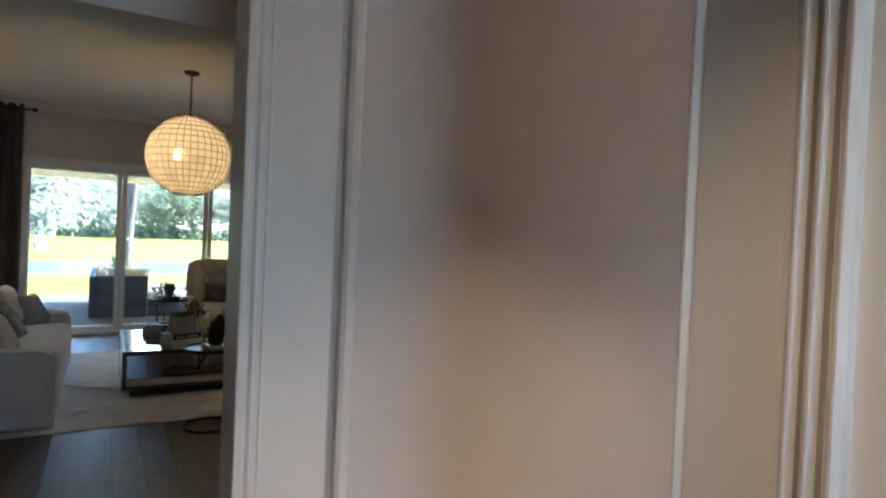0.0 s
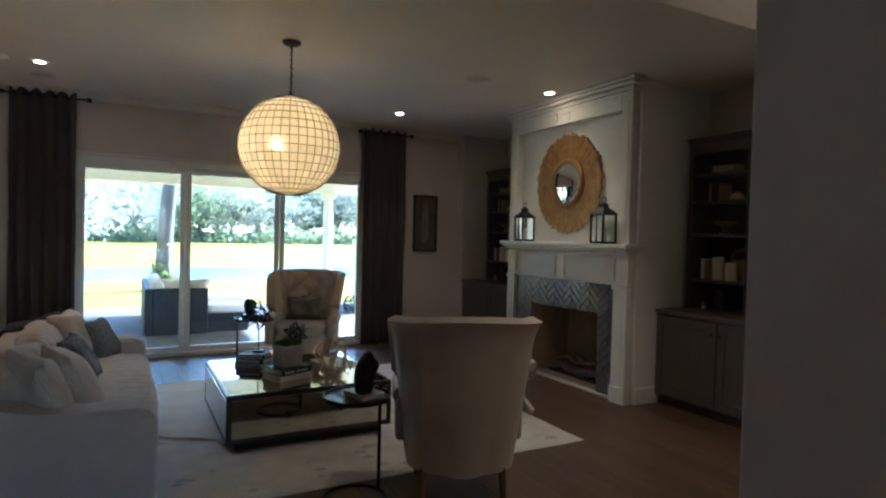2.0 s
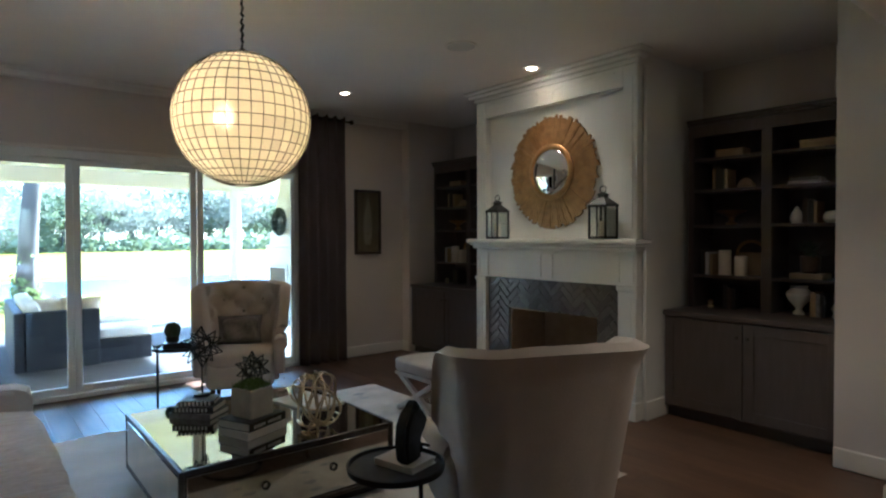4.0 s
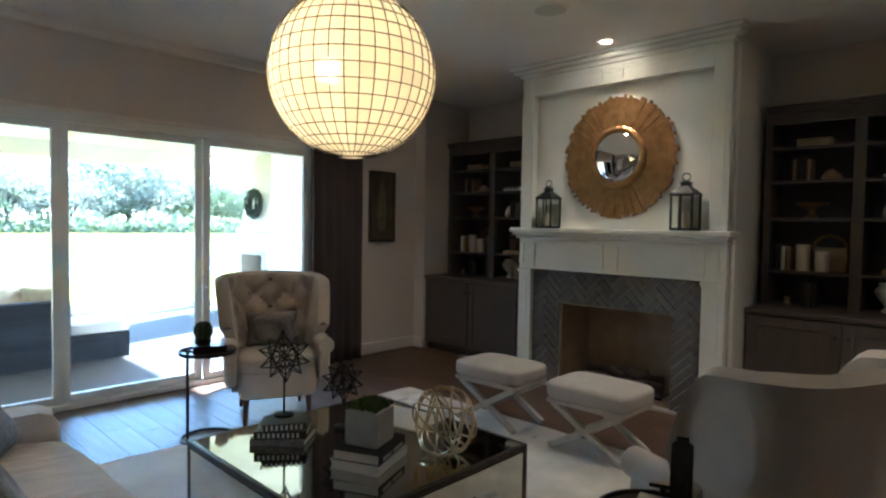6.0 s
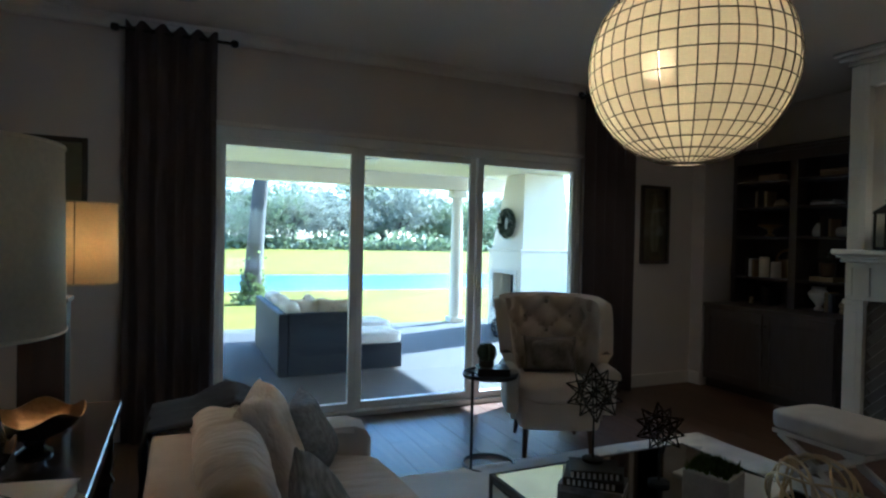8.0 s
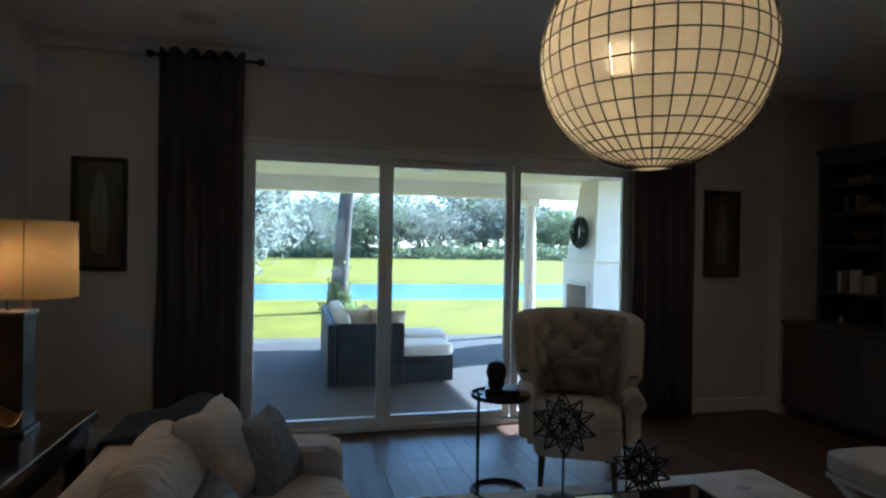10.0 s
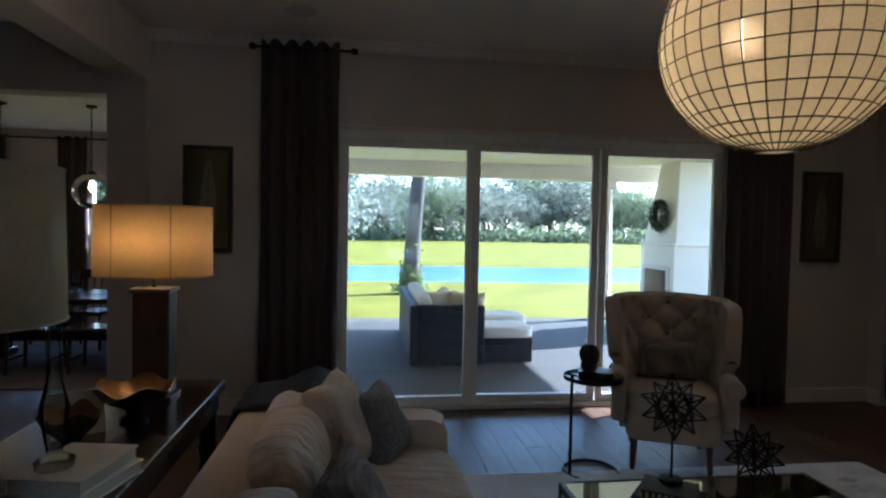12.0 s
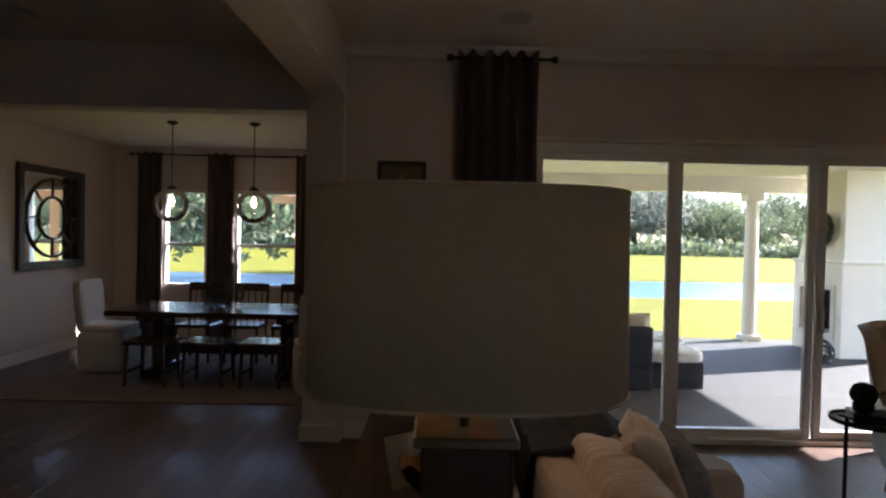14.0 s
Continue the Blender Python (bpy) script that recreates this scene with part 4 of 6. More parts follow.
# ---------- framed prints ----------
def framed_print(x, z0, z1, w, label, drawn):
    p = thing("framed_print", (x, NY, z0), label, "framed print", "framed feather prints")
    H = z1 - z0
    f = box(0, 0.035, -0.035, 0, 0, H, 0.004)
    box(w - 0.035, w, -0.035, 0, 0, H, 0.004, f)
    box(0.035, w - 0.035, -0.035, 0, 0, 0.035, 0.004, f)
    box(0.035, w - 0.035, -0.035, 0, H - 0.035, H, 0.004, f)
    part("frame", f, "frame_dark", p)
    part("mat", box(0.035, w - 0.035, -0.014, -0.004, 0.035, H - 0.035), "art_paper", p)
    out = []
    n = 16
    for i in range(n + 1):
        t = i / n
        out.append((w / 2 + 0.078 * math.sin(math.pi * min(1, 0.12 + 0.88 * t)) ** 0.7 * (1 - 0.35 * t), 0.13 + (H - 0.22) * t))
    out += [(w - a, b_) for a, b_ in reversed(out)]
    b = extrude(out, 0.003, Matrix.Translation((0, -0.0145, 0)) @ Matrix.Rotation(radians(90), 4, "X"))
    part("feather", b, "feather", p, "pale printed feather")
    part("quill", box(w / 2 - 0.003, w / 2 + 0.003, -0.0195, -0.0176, 0.07, H - 0.1), "art_paper", p)
    part("glazing", box(0.035, w - 0.035, -0.026, -0.024, 0.035, H - 0.035), "clear", p)


framed_print(-1.91, 1.36, 2.23, 0.39, "dark framed print of a pale feather", True)
framed_print(3.625, 1.34, 2.19, 0.40, "dark framed print of a pale feather", True)


# ---------- rug ----------
rug = thing("area_rug", (0, 0, 0), "large pale ivory and grey wool rug", "rug")
b = bmesh.new()
bmesh.ops.create_grid(b, x_segments=60, y_segments=50, size=0.5, matrix=Matrix.Translation((1.13, 7.2, 0.012)) @ Matrix.Diagonal((3.82, 3.1, 1, 1)))
for v in b.verts:
    v.co.z += 0.002 * noise.noise(v.co * 3)
    if abs(v.co.x - 1.13) > 1.9 or abs(v.co.y - 7.2) > 1.54:
        v.co.z -= 0.008
        v.co += Vector((0.012 * noise.noise(v.co * 4), 0.012 * noise.noise(v.co * 4 + Vector((7, 0, 0))), 0))
part("rug_surface", b, "rug", rug)
b = bmesh.new()
rnd = random.Random(9)
for k in range(60):
    x, y = rnd.uniform(-0.6, 2.85), rnd.choice((rnd.uniform(5.75, 6.2), rnd.uniform(8.2, 8.6), rnd.uniform(5.8, 8.6)))
    s, a = rnd.uniform(0.02, 0.05), rnd.uniform(0, 3)
    b.faces.new([b.verts.new((x + s * math.cos(a + q) * (1.8 if q % 2 else 0.7), y + s * math.sin(a + q), 0.017)) for q in (0, 1.57, 3.14, 4.71)])
part("faded_pattern", b, "rug_mark", rug)["kind"] = "stuff"


hide = []
rnd = random.Random(15)
for k in range(40):
    a = 2 * math.pi * k / 40
    r_ = 1 + 0.10 * math.sin(3 * a + 0.5) + 0.05 * math.sin(7 * a) + rnd.uniform(-0.015, 0.015)
    hide.append((0.92 + 1.25 * r_ * math.cos(a), 7.75 + 1.0 * r_ * math.sin(a)))
o = link("hide_rug", extrude(hide, 0.004, Matrix.Translation((0, 0, 0.018))), "hide")
tagged(o, "pale grey hide with an irregular edge laid over the rug", "rug")


# ---------- sofa ----------
def sofa():
    s = thing("sofa", (0, 0, 0), "cream slipcovered three-seat sofa with loose back cushions", "sofa")
    xb, xf, y0, y1 = -1.0, 0.01, 5.74, 8.26
    part("base", soft_box(xf - xb, y1 - y0, 0.40, 10, 14, m=Matrix.Translation(((xb + xf) / 2, (y0 + y1) / 2, 0.215)), wrinkle=0.006), "slip", s, smooth=True)
    part("backrest", soft_box(0.22, y1 - y0, 0.56, 10, 9, m=Matrix.Translation((xb + 0.11, (y0 + y1) / 2, 0.46)), wrinkle=0.008, seed=2), "slip", s, smooth=True)
    prof = [(xb + 0.01, 0.02), (xf, 0.02), (xf + 0.005, 0.52), (xf - 0.02, 0.575), (xf - 0.09, 0.60), (xf - 0.35, 0.605), (xf - 0.55, 0.625), (xf - 0.72, 0.665), (xf - 0.86, 0.715), (xb + 0.14, 0.74), (xb + 0.05, 0.73), (xb + 0.005, 0.69)]
    for yy in (y0, y1 - 0.20):
        b = extrude(prof, 0.20, Matrix.Translation((0, yy + 0.20, 0)) @ Matrix.Rotation(radians(90), 4, "X"))
        bmesh.ops.bevel(b, geom=[e for e in b.edges if abs((e.verts[0].co - e.verts[1].co).y) < 0.01], offset=0.035, segments=3, affect="EDGES", profile=0.5)
        part("arm", b, "slip", s, smooth=True)
    L = (y1 - y0 - 0.40)
    for k in range(2):
        yc = y0 + 0.20 + L * (k + 0.5) / 2
        part("back_cushion", soft_box(0.27, L / 2 - 0.01, 0.43, 14, 3.4, 0.0, Matrix.Translation((xb + 0.30, yc, 0.62)) @ Matrix.Rotation(radians(-12), 4, "Y"), 0.02, k + 3), "cushion", s, smooth=True)
    part("seat_cushion", soft_box(0.80, L - 0.01, 0.15, 14, 6, 0.15, Matrix.Translation((xf - 0.37, (y0 + y1) / 2, 0.42)), 0.016, 11), "cushion", s, smooth=True)


sofa()


def throw_pillow(at, w, t, mat, label, turn, lean, seed=0, h=None):
    o = link("throw_pillow", pillow(w, h or w, t, seed=seed), mat, True)
    o.matrix_basis = Matrix.Translation(at) @ Matrix.Rotation(radians(turn), 4, "Z") @ Matrix.Rotation(radians(lean), 4, "X")
    return tagged(o, label, "pillow", "sofa pillows")


throw_pillow((-0.34, 7.93, 0.625), 0.38, 0.17, "grey_pillow", "dark grey woven throw pillow on the sofa", 66, -28, 1)
throw_pillow((-0.53, 7.76, 0.68), 0.46, 0.19, "cushion", "cream linen throw pillow on the sofa", 74, -24, 2)
throw_pillow((-0.42, 6.25, 0.66), 0.45, 0.18, "cushion", "cream linen throw pillow on the sofa", 112, -26, 3)
throw_pillow((-0.44, 7.08, 0.62), 0.40, 0.16, "stripe", "dark striped throw pillow on the sofa", 82, -30, 4)
throw_pillow((-0.56, 6.03, 0.68), 0.44, 0.18, "cushion", "cream linen throw pillow on the sofa", 118, -20, 5)


def throw_blanket():
    b = bmesh.new()
    path = [(-1.035, 0.36), (-1.030, 0.52), (-1.025, 0.66), (-1.000, 0.742), (-0.910, 0.757), (-0.830, 0.765), (-0.750, 0.805), (-0.670, 0.825), (-0.600, 0.80), (-0.520, 0.73)]
    rows = []
    for i, (x, z) in enumerate(path):
        row = []
        for k in range(15):
            u = k / 14
            y = 7.80 + 0.44 * u + 0.02 * math.sin(i)
            row.append(b.verts.new((x + 0.015 * noise.noise(Vector((i * 0.6, u * 6, 0))), y, z + 0.02 * abs(noise.noise(Vector((i * 0.5, u * 7, 3)))))))
        rows.append(row)
    for a, c in zip(rows, rows[1:]):
        for k in range(14):
            b.faces.new((a[k], a[k + 1], c[k + 1], c[k]))
    o = link("throw_blanket", b, "throw", True)
    m = o.modifiers.new("thick", "SOLIDIFY")
    m.thickness = 0.014
    tagged(o, "dark charcoal throw blanket draped over the sofa back", "blanket")


throw_blanket()


# ---------- wing chairs ----------
def wing_chair(x, y, turn, label):
    """Faces -y before it is turned."""
    c = thing("wing_chair", (x, y, 0.014), label, "armchair", "tufted wing chairs", turn)
    W, D = 0.79, 0.72
    part("seat_base", soft_box(W - 0.21, D - 0.14, 0.24, 8, 10, m=Matrix.Translation((0, -0.05, 0.33))), "chair", c, smooth=True)
    part("seat", soft_box(W - 0.20, D - 0.12, 0.15, 10, 5, 0.2, Matrix.Translation((0, -0.06, 0.47)), 0.006), "chair", c, smooth=True)
    # shell: inner tufted face and outer plain face over the same plan curve
    nu, nv = 56, 26

    def plan(u, out, v):
        """u from -1 to 1 along the left wing, the back and the right wing."""
        flare = 0.78 + 0.25 * v
        hw = (W / 2) * flare
        a = abs(u)
        rad = 0.18
        cy = D / 2 - 0.035 - 0.025 - rad + 0.11 * v - 0.02
        if a < 0.42:
            px, py, nx, ny = u / 0.42 * (hw - rad), cy + rad + 0.025 * (1 - (u / 0.42) ** 2), 0, 1
        elif a < 0.68:
            t = (a - 0.42) / 0.26 * math.pi / 2
            px, py = math.copysign(hw - rad + rad * math.sin(t), u), cy + rad * math.cos(t)
            nx, ny = math.copysign(math.sin(t), u), math.cos(t)
        else:
            t = (a - 0.68) / 0.32
            px, py, nx, ny = math.copysign(hw + 0.01 * t, u), cy - t * 0.28, math.copysign(1, u), 0
        return Vector((px, py)), Vector((nx, ny))

    def height(u):
        a = abs(u)
        if a < 0.60:
            return 1.105 - 0.015 * (a / 0.6) ** 2
        t = (a - 0.60) / 0.40
        return 1.09 - 0.04 * t - 0.33 * max(0, (t - 0.5) / 0.5) ** 2.2

    b = bmesh.new()
    inner, outer = [], []
    for j in range(nv + 1):
        v = j / nv
        ri, ro = [], []
        for i in range(nu + 1):
            u = -1 + 2 * i / nu
            h = height(u)
            zb = 0.20 + 0.05 * abs(u) ** 1.5
            z = zb + (h - zb) * v
            p, n = plan(u, 0, (z - 0.24) / 0.85)
            th = 0.055 + 0.02 * math.sin(math.pi * v)
            roll = 0.03 * max(0, (v - 0.85) / 0.15) ** 2
            tuft = 0
            if z > 0.55 and abs(u) < 0.62:
                gx, gz = p.x / 0.125, (z - 0.60) / 0.115
                d1 = abs(math.sin(math.pi * (gx + gz) / 2)) * abs(math.sin(math.pi * (gx - gz) / 2))
                tuft = 0.06 * (d1 ** 0.5) - 0.02
            q = p - n * (th + tuft)
            ri.append(b.verts.new((q.x, q.y, z)))
            q = p + n * (0.012 + roll)
            ro.append(b.verts.new((q.x, q.y, z)))
        inner.append(ri)
        outer.append(ro)
    for j in range(nv):
        for i in range(nu):
            b.faces.new((inner[j][i], inner[j][i + 1], inner[j + 1][i + 1], inner[j + 1][i]))
            b.faces.new((outer[j][i + 1], outer[j][i], outer[j + 1][i], outer[j + 1][i + 1]))
        b.faces.new((inner[j][0], inner[j + 1][0], outer[j + 1][0], outer[j][0]))
        b.faces.new((inner[j + 1][-1], inner[j][-1], outer[j][-1], outer[j + 1][-1]))
    crown = []
    for i in range(nu + 1):
        a_, c_ = inner[nv][i].co, outer[nv][i].co
        crown.append(b.verts.new(((a_.x + c_.x) / 2, (a_.y + c_.y) / 2, a_.z + 0.026)))
    for i in range(nu):
        b.faces.new((inner[nv][i], inner[nv][i + 1], crown[i + 1], crown[i]))
        b.faces.new((crown[i], crown[i + 1], outer[nv][i + 1], outer[nv][i]))
        b.faces.new((inner[0][i + 1], inner[0][i], outer[0][i], outer[0][i + 1]))
    bmesh.ops.recalc_face_normals(b, faces=b.faces[:])
    back = part("backrest", b, "chair", c, "button-tufted linen wing back", True)
    for r in range(5):
        for k in range(-2, 3):
            xx = (k + (0.5 if r % 2 else 0)) * 0.125
            if abs(xx) > 0.19:
                continue
            zz = 0.60 + r * 0.115
            part("button", lathe([(0.016, 0.0), (0.013, 0.007), (0.004, 0.010)], 8, at=(0, 0, 0)), "button", back)
            bt = back.children[-1]
            bt.matrix_basis = Matrix.Translation((xx, D / 2 - 0.121 - 0.025 * (xx / 0.17) ** 2 + 0.11 * (zz - 0.24) / 0.85, zz)) @ Matrix.Rotation(radians(90), 4, "X")
    for s in (-1, 1):
        a = part("arm", soft_box(0.10, D - 0.30, 0.28, 8, 6, m=Matrix.Translation((s * (W / 2 - 0.055), -0.13, 0.46))), "chair", c, smooth=True)
        roll = lathe([(0.02, -0.002), (0.055, 0.0), (0.062, 0.012), (0.062, D - 0.36), (0.05, D - 0.34)], 18)
        roll.transform(Matrix.Translation((s * (W / 2 - 0.045), -D / 2 + 0.0, 0.60)) @ Matrix.Rotation(radians(-90), 4, "X"))
        part("arm_roll", roll, "chair", a, smooth=True)
    for sx in (-1, 1):
        for sy in (-1, 1):
            lean = 0.03 if sy < 0 else 0.07
            part("leg", tube([(sx * 0.23, sy * 0.23, 0.24), (sx * 0.235, sy * (0.23 + lean * 0.4), 0.1), (sx * 0.24, sy * (0.23 + lean), 0.0)], 0.026, 10, taper=0.6), "leg", c, smooth=True)


wing_chair(1.68, 8.88, -24, "cream linen button-tufted wing chair beside the sliding door")
wing_chair(1.66, 5.26, 157, "cream linen tufted wing chair on the rug edge, seen from behind")
o = link("lumbar_pillow", pillow(0.40, 0.27, 0.16, seed=8), "stripe", True)
o.matrix_basis = Matrix.Translation((1.68, 8.93, 0.70)) @ Matrix.Rotation(radians(-24), 4, "Z") @ Matrix.Rotation(radians(-12), 4, "X")
tagged(o, "small dark patterned lumbar pillow on the wing chair", "pillow")


# ---------- x benches ----------
def x_bench(x, y, turn=0.0):
    e = thing("x_bench", (x, y, 0.0), "cream upholstered bench on grey crossed legs", "bench", "crossed-leg benches", turn)
    W, D, H = 0.48, 0.64, 0.49
    part("cushion", soft_box(W, D, 0.13, 10, 6, 0.12, Matrix.Translation((0, 0, H - 0.065))), "bench_linen", e, smooth=True)
    part("seat_frame", box(-W / 2 + 0.02, W / 2 - 0.02, -D / 2 + 0.03, D / 2 - 0.03, H - 0.155, H - 0.125, 0.003), "concrete", e)
    for sx in (-1, 1):
        xx = sx * (W / 2 - 0.06)
        for s in (-1, 1):
            b = bar((xx, -s * (D / 2 - 0.04), 0.02), (xx, s * (D / 2 - 0.06), H - 0.155), 0.042)
            bmesh.ops.bevel(b, geom=b.edges[:], offset=0.004, segments=1, affect="EDGES")
            part("leg", b, "concrete", e, "grey painted leg")
    part("stretcher", bar((-W / 2 + 0.08, 0, 0.17), (W / 2 - 0.08, 0, 0.17), 0.032), "concrete", e)


x_bench(2.90, 7.53, 0)
x_bench(2.90, 6.66, 0)


# ---------- coffee table ----------
def coffee_table():
    t = thing("coffee_table", (0, 0, 0.014), "square antique-mirrored coffee table with dark bronze edges", "coffee table")
    x0, x1, y0, y1, z0, z1 = 0.47, 1.71, 6.41, 7.65, 0.07, 0.42
    part("plinth", box(x0 + 0.07, x1 - 0.07, y0 + 0.07, y1 - 0.07, 0, z0, 0.003), "black", t)
    part("body", box(x0 + 0.008, x1 - 0.008, y0 + 0.008, y1 - 0.008, z0, z1 - 0.006), "bronze", t)
    w = 0.024
    for x in (x0, x1 - w):
        for y in (y0, y1 - w):
            part("edge_bar", box(x, x + w, y, y + w, z0, z1, 0.003), "bronze", t)
    for z in (z0, z1 - w):
        for y in (y0, y1 - w):
            part("edge_bar", box(x0 + w, x1 - w, y, y + w, z, z + w, 0.003), "bronze", t)
        for x in (x0, x1 - w):
            part("edge_bar", box(x, x + w, y0 + w, y1 - w, z, z + w, 0.003), "bronze", t)
    part("top", box(x0 + w, x1 - w, y0 + w, y1 - w, z1 - 0.006, z1 - 0.001, 0.001), "antique", t, "aged mirror top")
    for y, s in ((y0 + 0.008, -1), (y1 - 0.008, 1)):
        p = part("mirror_panel", box(x0 + w + 0.012, x1 - w - 0.012, min(y, y + s * 0.006), max(y, y + s * 0.006), z0 + w + 0.012, z1 - w - 0.012, 0.002), "antique", t, "aged mirror drawer front")
        for xx in (0.90, 1.30):
            part("ring_pull", tube([(xx + 0.02 * math.cos(k * 0.785), y + s * 0.014, (z0 + z1) / 2 + 0.02 * math.sin(k * 0.785)) for k in range(8)], 0.004, 5, closed=True), "black", p)
    for x, s in ((x0 + 0.008, -1), (x1 - 0.008, 1)):
        part("mirror_panel", box(min(x, x + s * 0.006), max(x, x + s * 0.006), y0 + w + 0.012, y1 - w - 0.012, z0 + w + 0.012, z1 - w - 0.012, 0.002), "antique", t, "aged mirror side panel")


coffee_table()
TT = 0.434


def lettering(text, at, size, mat, parent, turn=(90, 0, 0)):
    cu = bpy.data.curves.new("title", "FONT")
    cu.body, cu.size, cu.extrude, cu.align_x, cu.align_y = text, size, 0.0006, "CENTER", "CENTER"
    tmp = bpy.data.objects.new("title", cu)
    scene.collection.objects.link(tmp)
    bpy.context.view_layer.update()
    me = bpy.data.meshes.new_from_object(tmp.evaluated_get(bpy.context.evaluated_depsgraph_get()))
    bpy.data.objects.remove(tmp)
    me.materials.append(M[mat])
    o = new("title", me)
    o.parent = parent
    o.matrix_basis = pose(*at, *turn)


z = TT
for k, (w, d, h, cm) in enumerate(((0.30, 0.25, 0.045, "book_white"), (0.29, 0.24, 0.05, "book_black"))):
    b = book((0.98, 6.80, z), (d, w, h), cm, "large coffee table book in a stack", 112 + 3 * k, "coffee table books")
    if k == 1:
        bb = bmesh.new()
        for q in range(12):
            if q != 5:
                box(-0.1265, -0.1255, 0.105 - q * 0.0185, 0.117 - q * 0.0185, 0.016, 0.034, bm=bb)
        part("title_bars", bb, "book_white", b, "plain white bars on the spine")
    z += h
pl = thing("planter", (0.98, 6.80, z), "square grey concrete planter filled with green moss", "planter", "", 20)
part("pot", box(-0.085, 0.085, -0.085, 0.085, 0, 0.165, 0.006), "concrete", pl)
b = bmesh.new()
rnd = random.Random(3)
for k in range(420):
    x, y = rnd.uniform(-0.078, 0.078), rnd.uniform(-0.078, 0.078)
    hh = 0.02 + 0.02 * rnd.random() + 0.018 * (1 - (x / 0.08) ** 2) * (1 - (y / 0.08) ** 2)
    a = rnd.uniform(0, 6.28)
    dx, dy = 0.005 * math.cos(a), 0.005 * math.sin(a)
    b.faces.new([b.verts.new(q) for q in ((x - dx, y - dy, 0.164), (x + dx, y + dy, 0.164), (x + dy * 2, y + dx * 2, 0.164 + hh))])
part("moss", b, "moss", pl, "green moss tufts")["kind"] = "stuff"

z = TT
for k, (w, d, h, cm) in enumerate(((0.28, 0.22, 0.035, "grey_pillow"), (0.26, 0.21, 0.04, "book_black"), (0.22, 0.17, 0.03, "book_black"))):
    b = book((0.84, 7.33, z), (d, w, h), cm, "black and white coffee table book in a stack", 40 + 9 * k, "coffee table books")
    if cm == "book_black":
        bb = bmesh.new()
        for q in range(9):
            box(-0.1065, -0.1055, 0.10 - q * 0.024, 0.112 - q * 0.024, 0.008, 0.032, bm=bb)
        part("stripes", bb, "book_white", b, "white stripes on the spine")
    z += h
BZ = z


def star_sculpture(x, y, z, R, stem, label):
    s = thing("star_sculpture", (x, y, z), label, "sculpture", "wire star sculptures")
    part("base", lathe([(0.05, 0), (0.05, 0.012), (0.02, 0.016)], 18), "black", s, smooth=True)
    part("stem", tube([(0, 0, 0.012), (0, 0, stem)], 0.005, 7), "black", s)
    ico = bmesh.new()
    bmesh.ops.create_icosphere(ico, subdivisions=1, radius=R * 0.55)
    c = Vector((0, 0, stem + R * 0.8))
    turn = Euler((0.4, 0.3, 0.2)).to_matrix()
    for f in ico.faces:
        tip = turn @ (f.normal.normalized() * R)
        for v in f.verts:
            part("wire", bar(c + tip, c + turn @ v.co, 0.0055), "black", s)
    for e in ico.edges:
        part("wire", bar(c + turn @ e.verts[0].co, c + turn @ e.verts[1].co, 0.0055), "black", s)
    ico.free()


star_sculpture(0.87, 7.38, BZ, 0.135, 0.21, "dark iron wire star on a stand on the coffee table books")
star_sculpture(1.16, 7.26, TT, 0.115, 0.17, "smaller dark iron wire star on the coffee table")


def wire_sphere(x, y, z, R):
    s = thing("wire_orb", (x, y, z), "champagne gold wire orb on the coffee table", "sculpture")
    rnd = random.Random(6)
    for k in range(9):
        t = Euler((rnd.uniform(0, 3), rnd.uniform(0, 3), rnd.uniform(0, 3))).to_matrix()
        part("hoop", tube([Vector((0, 0, R)) + t @ Vector((R * math.cos(i * 0.2094), R * math.sin(i * 0.2094), 0.02 * math.sin(i * 0.63))) for i in range(30)], 0.0055, 5, None, True), "gold_light", s, smooth=True)


wire_sphere(1.30, 6.62, TT, 0.165)
tray = link("paper_folio", box(-0.15, 0.15, -0.21, 0.21, 0, 0.012, 0.002), "book_white")
tray.matrix_basis = pose(1.50, 7.15, TT, 0, 0, 12)
tagged(tray, "large pale folio lying on the coffee table", "folio")


# ---------- round side tables ----------
def side_table(x, y, top, r, turn, label):
    s = thing("side_table", (x, y, 0.0), label, "side table", "black c-shaped side tables", turn)
    part("base_ring", tube([(r * 0.93 * math.cos(k * 0.2244), r * 0.93 * math.sin(k * 0.2244), 0.010) for k in range(28)], 0.0095, 7, closed=True), "black", s, smooth=True)
    part("post", tube([(-r * 0.93, 0, 0.01), (-r * 0.93, 0, top + 0.035)], 0.0105, 8), "black", s, smooth=True)
    part("handle", tube([(-r * 0.93, -0.045, top + 0.035), (-r * 0.93, 0.045, top + 0.035)], 0.007, 7), "black", s, smooth=True)
    part("tray", lathe([(r, top - 0.012), (r + 0.004, top + 0.012), (r - 0.004, top + 0.013), (r - 0.008, top - 0.004)], 40), "black", s, smooth=True)
    part("glass_top", lathe([(r - 0.012, top - 0.0035), (r - 0.012, top + 0.001)], 40), "bronze", s, "dark polished glass inset")


side_table(1.07, 8.75, 0.63, 0.19, 20, "round black metal side table with a ring base")
side_table(1.06, 5.43, 0.62, 0.20, 200, "round black metal side table with a ring base")
